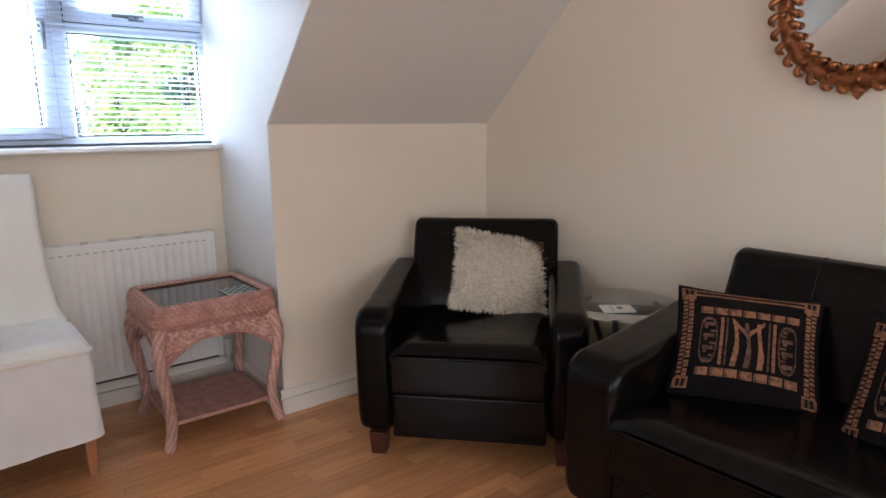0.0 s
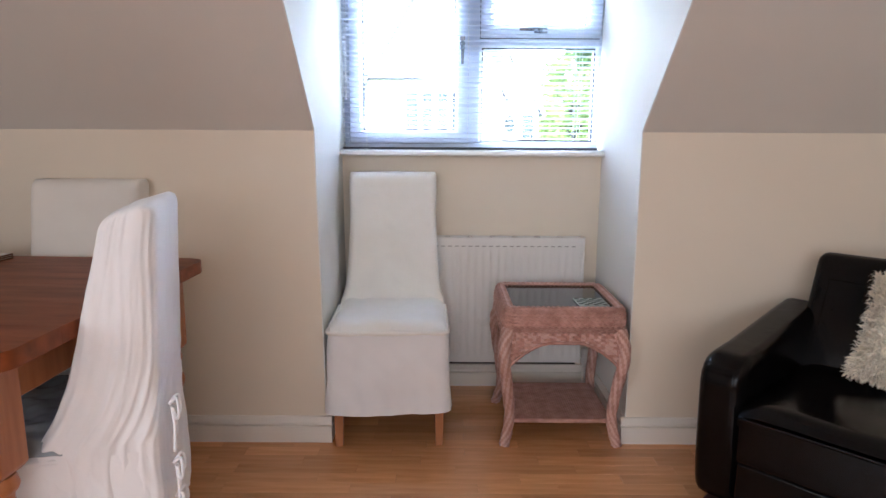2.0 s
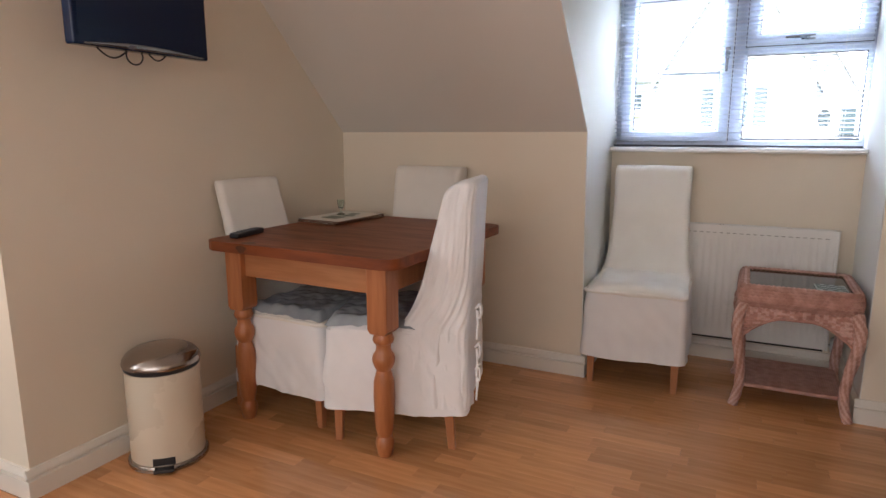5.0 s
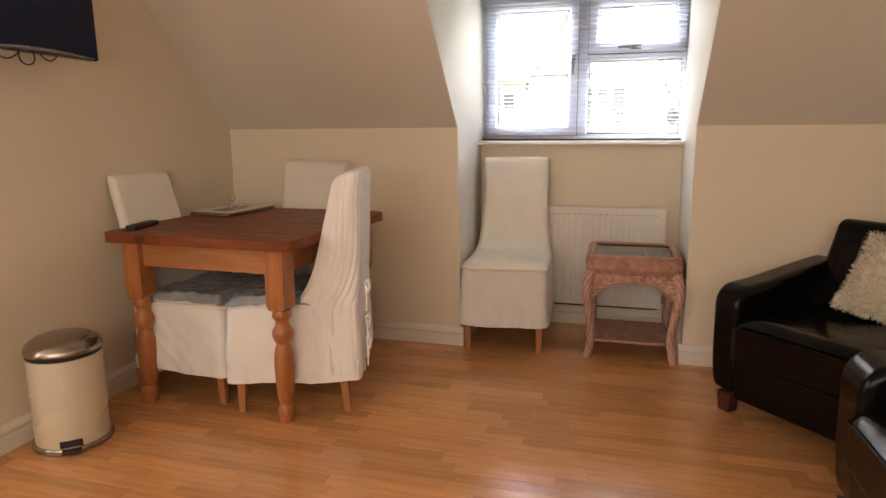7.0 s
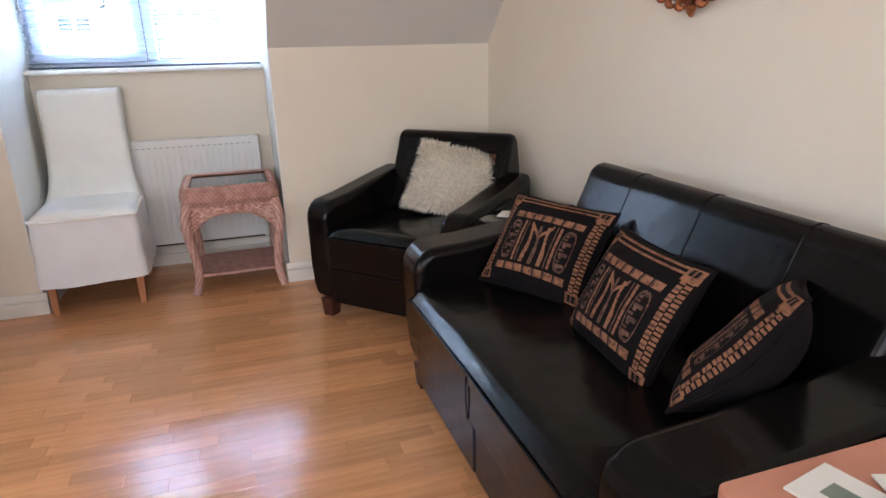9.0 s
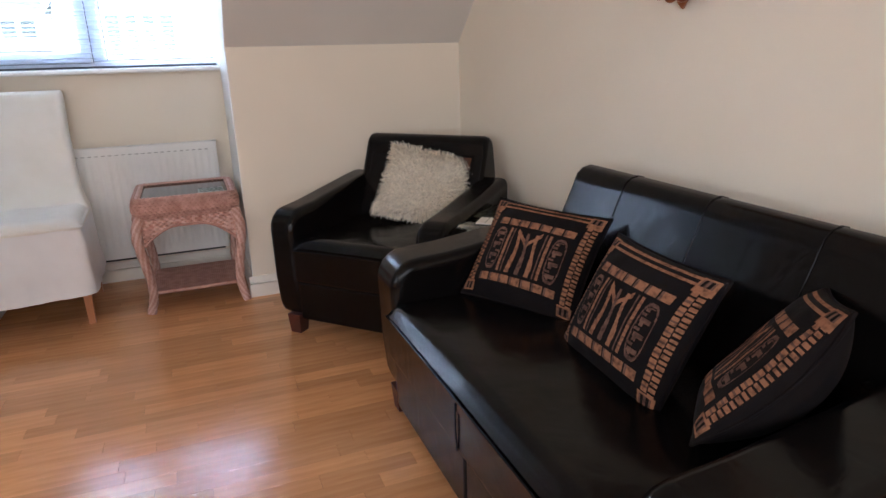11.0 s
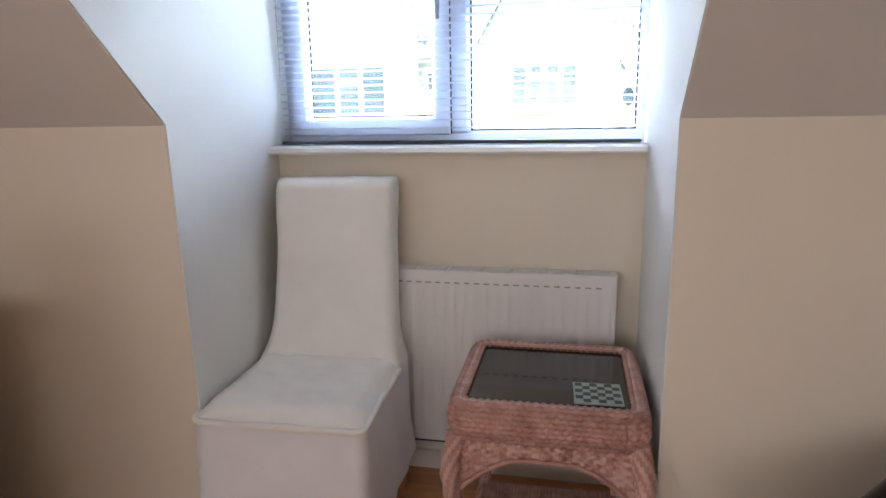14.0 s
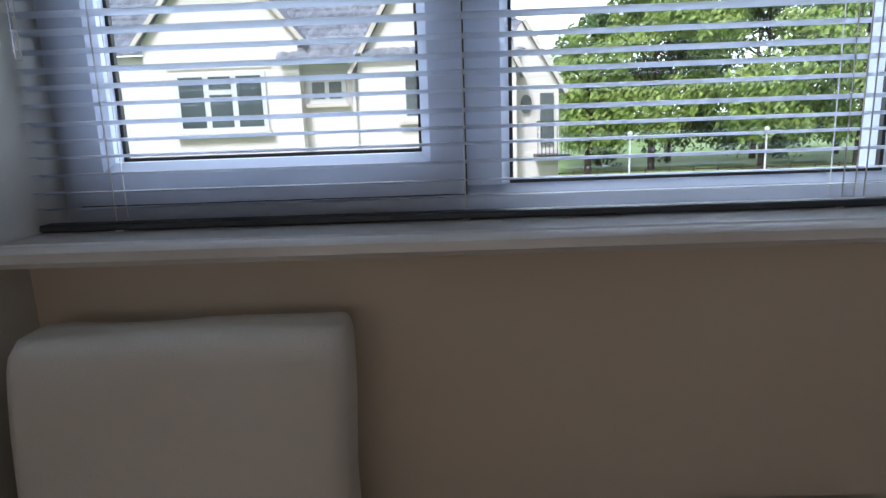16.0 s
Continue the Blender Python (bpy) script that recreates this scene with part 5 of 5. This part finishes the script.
def house_window(x0, z0, x1, z1, lights, y=0.0, bars=()):
    w = part("window", Mesh().box((x0 - 0.05, y - 0.05, z0 - 0.05), (x1 + 0.05, y - 0.002, z1 + 0.05)), POSTW, house, "white framed casement window")
    n = len(lights)
    x = x0
    for f, split in lights:
        xe = x + (x1 - x0) * f
        if split:
            zs = z0 + (z1 - z0) * 0.68
            part("pane", Mesh().box((x + 0.075, y - 0.056, z0 + 0.05), (xe - 0.075, y - 0.051, zs - 0.05)), HGLASS, w)
            part("pane", Mesh().box((x + 0.075, y - 0.056, zs + 0.06), (xe - 0.075, y - 0.051, z1 - 0.04)), HGLASS, w)
        else:
            part("pane", Mesh().box((x + 0.05, y - 0.056, z0 + 0.05), (xe - 0.05, y - 0.051, z1 - 0.04)), HGLASS, w)
        x = xe
    part("sill", Mesh().box((x0 - 0.12, y - 0.16, z0 - 0.13), (x1 + 0.12, y - 0.051, z0 - 0.05)), STONE_W, w)
    return w
third = 1 / 3
house_window(-4.72, 1.20, -2.80, 2.38, [(third, False), (third, True), (third, False)])
house_window(-1.86, 1.74, -1.10, 2.20, [(0.5, False), (0.5, False)], 0.35)
house_window(0.26, 1.30, 1.80, 2.32, [(0.25, False), (0.25, True), (0.25, True), (0.25, False)])
house_window(-4.80, -1.6, -2.88, -0.4, [(third, False), (third, True), (third, False)])
house_window(0.02, -1.6, 1.48, -0.4, [(0.25, False), (0.25, True), (0.25, True), (0.25, False)])
part("oval_window", Mesh().prism([(2.98 + 0.13 * math.cos(radians(a)), 1.52 + 0.21 * math.sin(radians(a))) for a in range(0, 360, 15)], 0.44, 0.499, "y"), HGLASS, house, "small oval window")
part("balcony_door", Mesh().box((3.30, 0.45, 0.60), (3.60, 0.498, 1.75)), HGLASS, house)
for i in range(9):
    part("balcony_baluster", Mesh().box((3.16 + i * 0.085, -0.12, 0.40), (3.175 + i * 0.085, -0.10, 1.10)), BLACK, house)
part("balcony_rail", Mesh().box((3.14, -0.13, 1.10), (3.87, -0.09, 1.14)).box((3.14, -0.13, 0.34), (3.87, 0.498, 0.40)), BLACK, house, "dark metal balcony rail")
part("stringcourse", Mesh().box((-5.4, -0.06, -0.05), (-2.0, -0.002, 0.08)), STONE_W, house)
part("lintel", Mesh().box((-4.9, -0.03, 2.50), (-2.62, -0.002, 2.58)), STONE_W, house)

def tree(x, y, base, top, rad_, leaf, seed, n, size):
    rng = random.Random(seed)
    tr = thing("tree", "broadleaf tree in bright spring leaf beyond the lawn", "tree", pose(x, y, G), "trees beyond the lawn")
    h = top - G
    tm = Mesh().tube([(0, 0, -0.1), (0.05, 0, h * 0.2), (0.1, 0.1, h * 0.45), (0.0, 0.05, h * 0.8)], [0.28, 0.22, 0.15, 0.04], 10)
    for k in range(9):
        a, z = rng.uniform(0, 6.28), h * rng.uniform(0.25, 0.65)
        tm.tube([(0.05, 0.05, z), (rad_ * 0.4 * math.cos(a), rad_ * 0.4 * math.sin(a), z + h * 0.1), (rad_ * 0.8 * math.cos(a), rad_ * 0.8 * math.sin(a), z + h * 0.14)], [0.10, 0.06, 0.02], 7)
    part("trunk", tm, BARK, tr, "", 1)
    blobs = []
    zb, zt = base - G, top - G
    for k in range(26):
        a = rng.uniform(0, 6.28)
        q = rng.random()
        z = zb + (zt - zb) * (0.08 + 0.84 * q)
        rr = rad_ * math.sin(math.pi * (0.15 + 0.75 * q)) * rng.uniform(0.45, 0.85)
        blobs.append((Vector((rr * math.cos(a), rr * math.sin(a), z)), rad_ * rng.uniform(0.22, 0.42)))
    lm = Mesh()
    for i in range(n):
        c, r = rng.choice(blobs)
        d = Vector((rng.gauss(0, 1), rng.gauss(0, 1), rng.gauss(0, 0.8) + 0.25)).normalized()
        p = c + d * r * (rng.random() ** 0.35)
        nn = (d + Vector((rng.uniform(-1, 1), rng.uniform(-1, 1), rng.uniform(-0.3, 1)))).normalized()
        s = nn.orthogonal().normalized() * size * rng.uniform(0.6, 1.3)
        t = nn.cross(s) * rng.uniform(0.6, 0.9)
        lm.add([p - s, p - t * 0.6 + nn * size * 0.15, p + s, p + t * 0.6 + nn * size * 0.1], [(0, 1, 2, 3)])
    part("crown", lm, leaf, tr, "loose yellow-green spring foliage")
for spec in ((10.5, 47, -1.4, 7.0, 3.4, LEAF, 1, 9000, 0.17), (15.5, 49, -1.6, 11.5, 5.0, LEAF, 2, 13000, 0.19), (22.0, 46, -1.2, 11.5, 5.0, LEAF, 3, 13000, 0.19), (29.0, 47, -1.5, 12, 5.2, LEAF, 4, 13000, 0.2), (36.5, 50, -1.5, 12, 5.4, LEAF, 5, 10000, 0.2),
             (13.0, 55, -2.6, 9.0, 4.5, LEAF_D, 6, 9000, 0.24), (19.0, 56, -2.6, 11.0, 5.5, LEAF_D, 7, 11000, 0.24), (26.0, 56, -2.6, 11.0, 5.5, LEAF_D, 8, 11000, 0.24), (34, 58, -2.6, 11.0, 5.8, LEAF_D, 9, 11000, 0.24), (44, 56, -1.8, 11, 6, LEAF, 10, 9000, 0.24), (6.0, 60, -2, 6.5, 4.5, LEAF, 11, 6000, 0.24)):
    tree(*spec)
for x in (10.4, 17.4):
    lp = thing("street_lamp", "white park lamp post with three opal globes", "street lamp", pose(x, 36.0, G), "white park lamps")
    part("post", Mesh().lathe([(0.09, 0), (0.09, 0.3), (0.05, 0.35), (0.04, 2.75)], 12), POSTW, lp, "", 1)
    for dx, dz in ((-0.28, 2.85), (0.28, 2.85), (0, 3.05)):
        part("arm", Mesh().tube([(0, 0, 2.6), (dx * 0.7, 0, 2.66), (dx, 0, dz - 0.12)], 0.02, 6), POSTW, lp, "", 1)
        part("globe", Mesh().lathe([(0.02, -0.13), (0.10, -0.09), (0.135, 0), (0.10, 0.09), (0.02, 0.13)], 12, (dx, 0, dz)), GLOBE, lp, "opal glass globe", 2)
fence = thing("park_fence", "low dark post and rail fence along the lawn", "fence", pose(0, 40, G))
for i in range(26):
    part("post", Mesh().box((4 + i * 1.4, -0.04, 0), (4.08 + i * 1.4, 0.04, 0.9)), BARK, fence)
part("rail", Mesh().box((4, -0.02, 0.72), (40, 0.02, 0.8)).box((4, -0.02, 0.4), (40, 0.02, 0.46)), BARK, fence)

# ---- floor strips ----
rng = random.Random(3)
SW = 0.0635
LENGTHS = (0.28, 0.36, 0.44, 0.52)
def strip_mesh(l):
    t, b = SW / 2 - 0.0001, 0.0003
    h = l / 2 - 0.0003
    v = [(-h, -t, -0.003), (h, -t, -0.003), (h, t, -0.003), (-h, t, -0.003), (-h, -t, -b), (h, -t, -b), (h, t, -b), (-h, t, -b), (-h + b, -t + b, 0), (h - b, -t + b, 0), (h - b, t - b, 0), (-h + b, t - b, 0)]
    f = [(0, 1, 5, 4), (1, 2, 6, 5), (2, 3, 7, 6), (3, 0, 4, 7), (4, 5, 9, 8), (5, 6, 10, 9), (6, 7, 11, 10), (7, 4, 8, 11), (8, 9, 10, 11)]
    return v, f
shared = {l: data_of("floor_strip", Mesh().add(*strip_mesh(l)), FLOORM, 0) for l in LENGTHS}
rest, count = Mesh(), 0
rows_ = int((YW - YS) / SW)
for j in range(rows_):
    y = YW - (j + 0.5) * SW
    lo = XW if y < YE - SW / 2 else XL - 0.02
    x = lo - rng.random() * 0.4
    while x < XR:
        l = rng.choice(LENGTHS)
        c = x + l / 2
        if x + l > lo + 0.01:
            if 1.25 < y < 3.15 and -0.5 < c < 2.35 and x > lo and x + l < XR and count < 300:
                ob = new("floor_strip", shared[l])
                ob.parent = floor
                ob.location = (c, y, 0)
                count += 1
            else:
                v, f = strip_mesh(l)
                hi = XR
                rest.add([(min(hi, max(lo, a + c)), b + y, d) for a, b, d in v], f)
        x += l
tagged(part("floor_strips", rest, FLOORM, floor), kind="stuff")
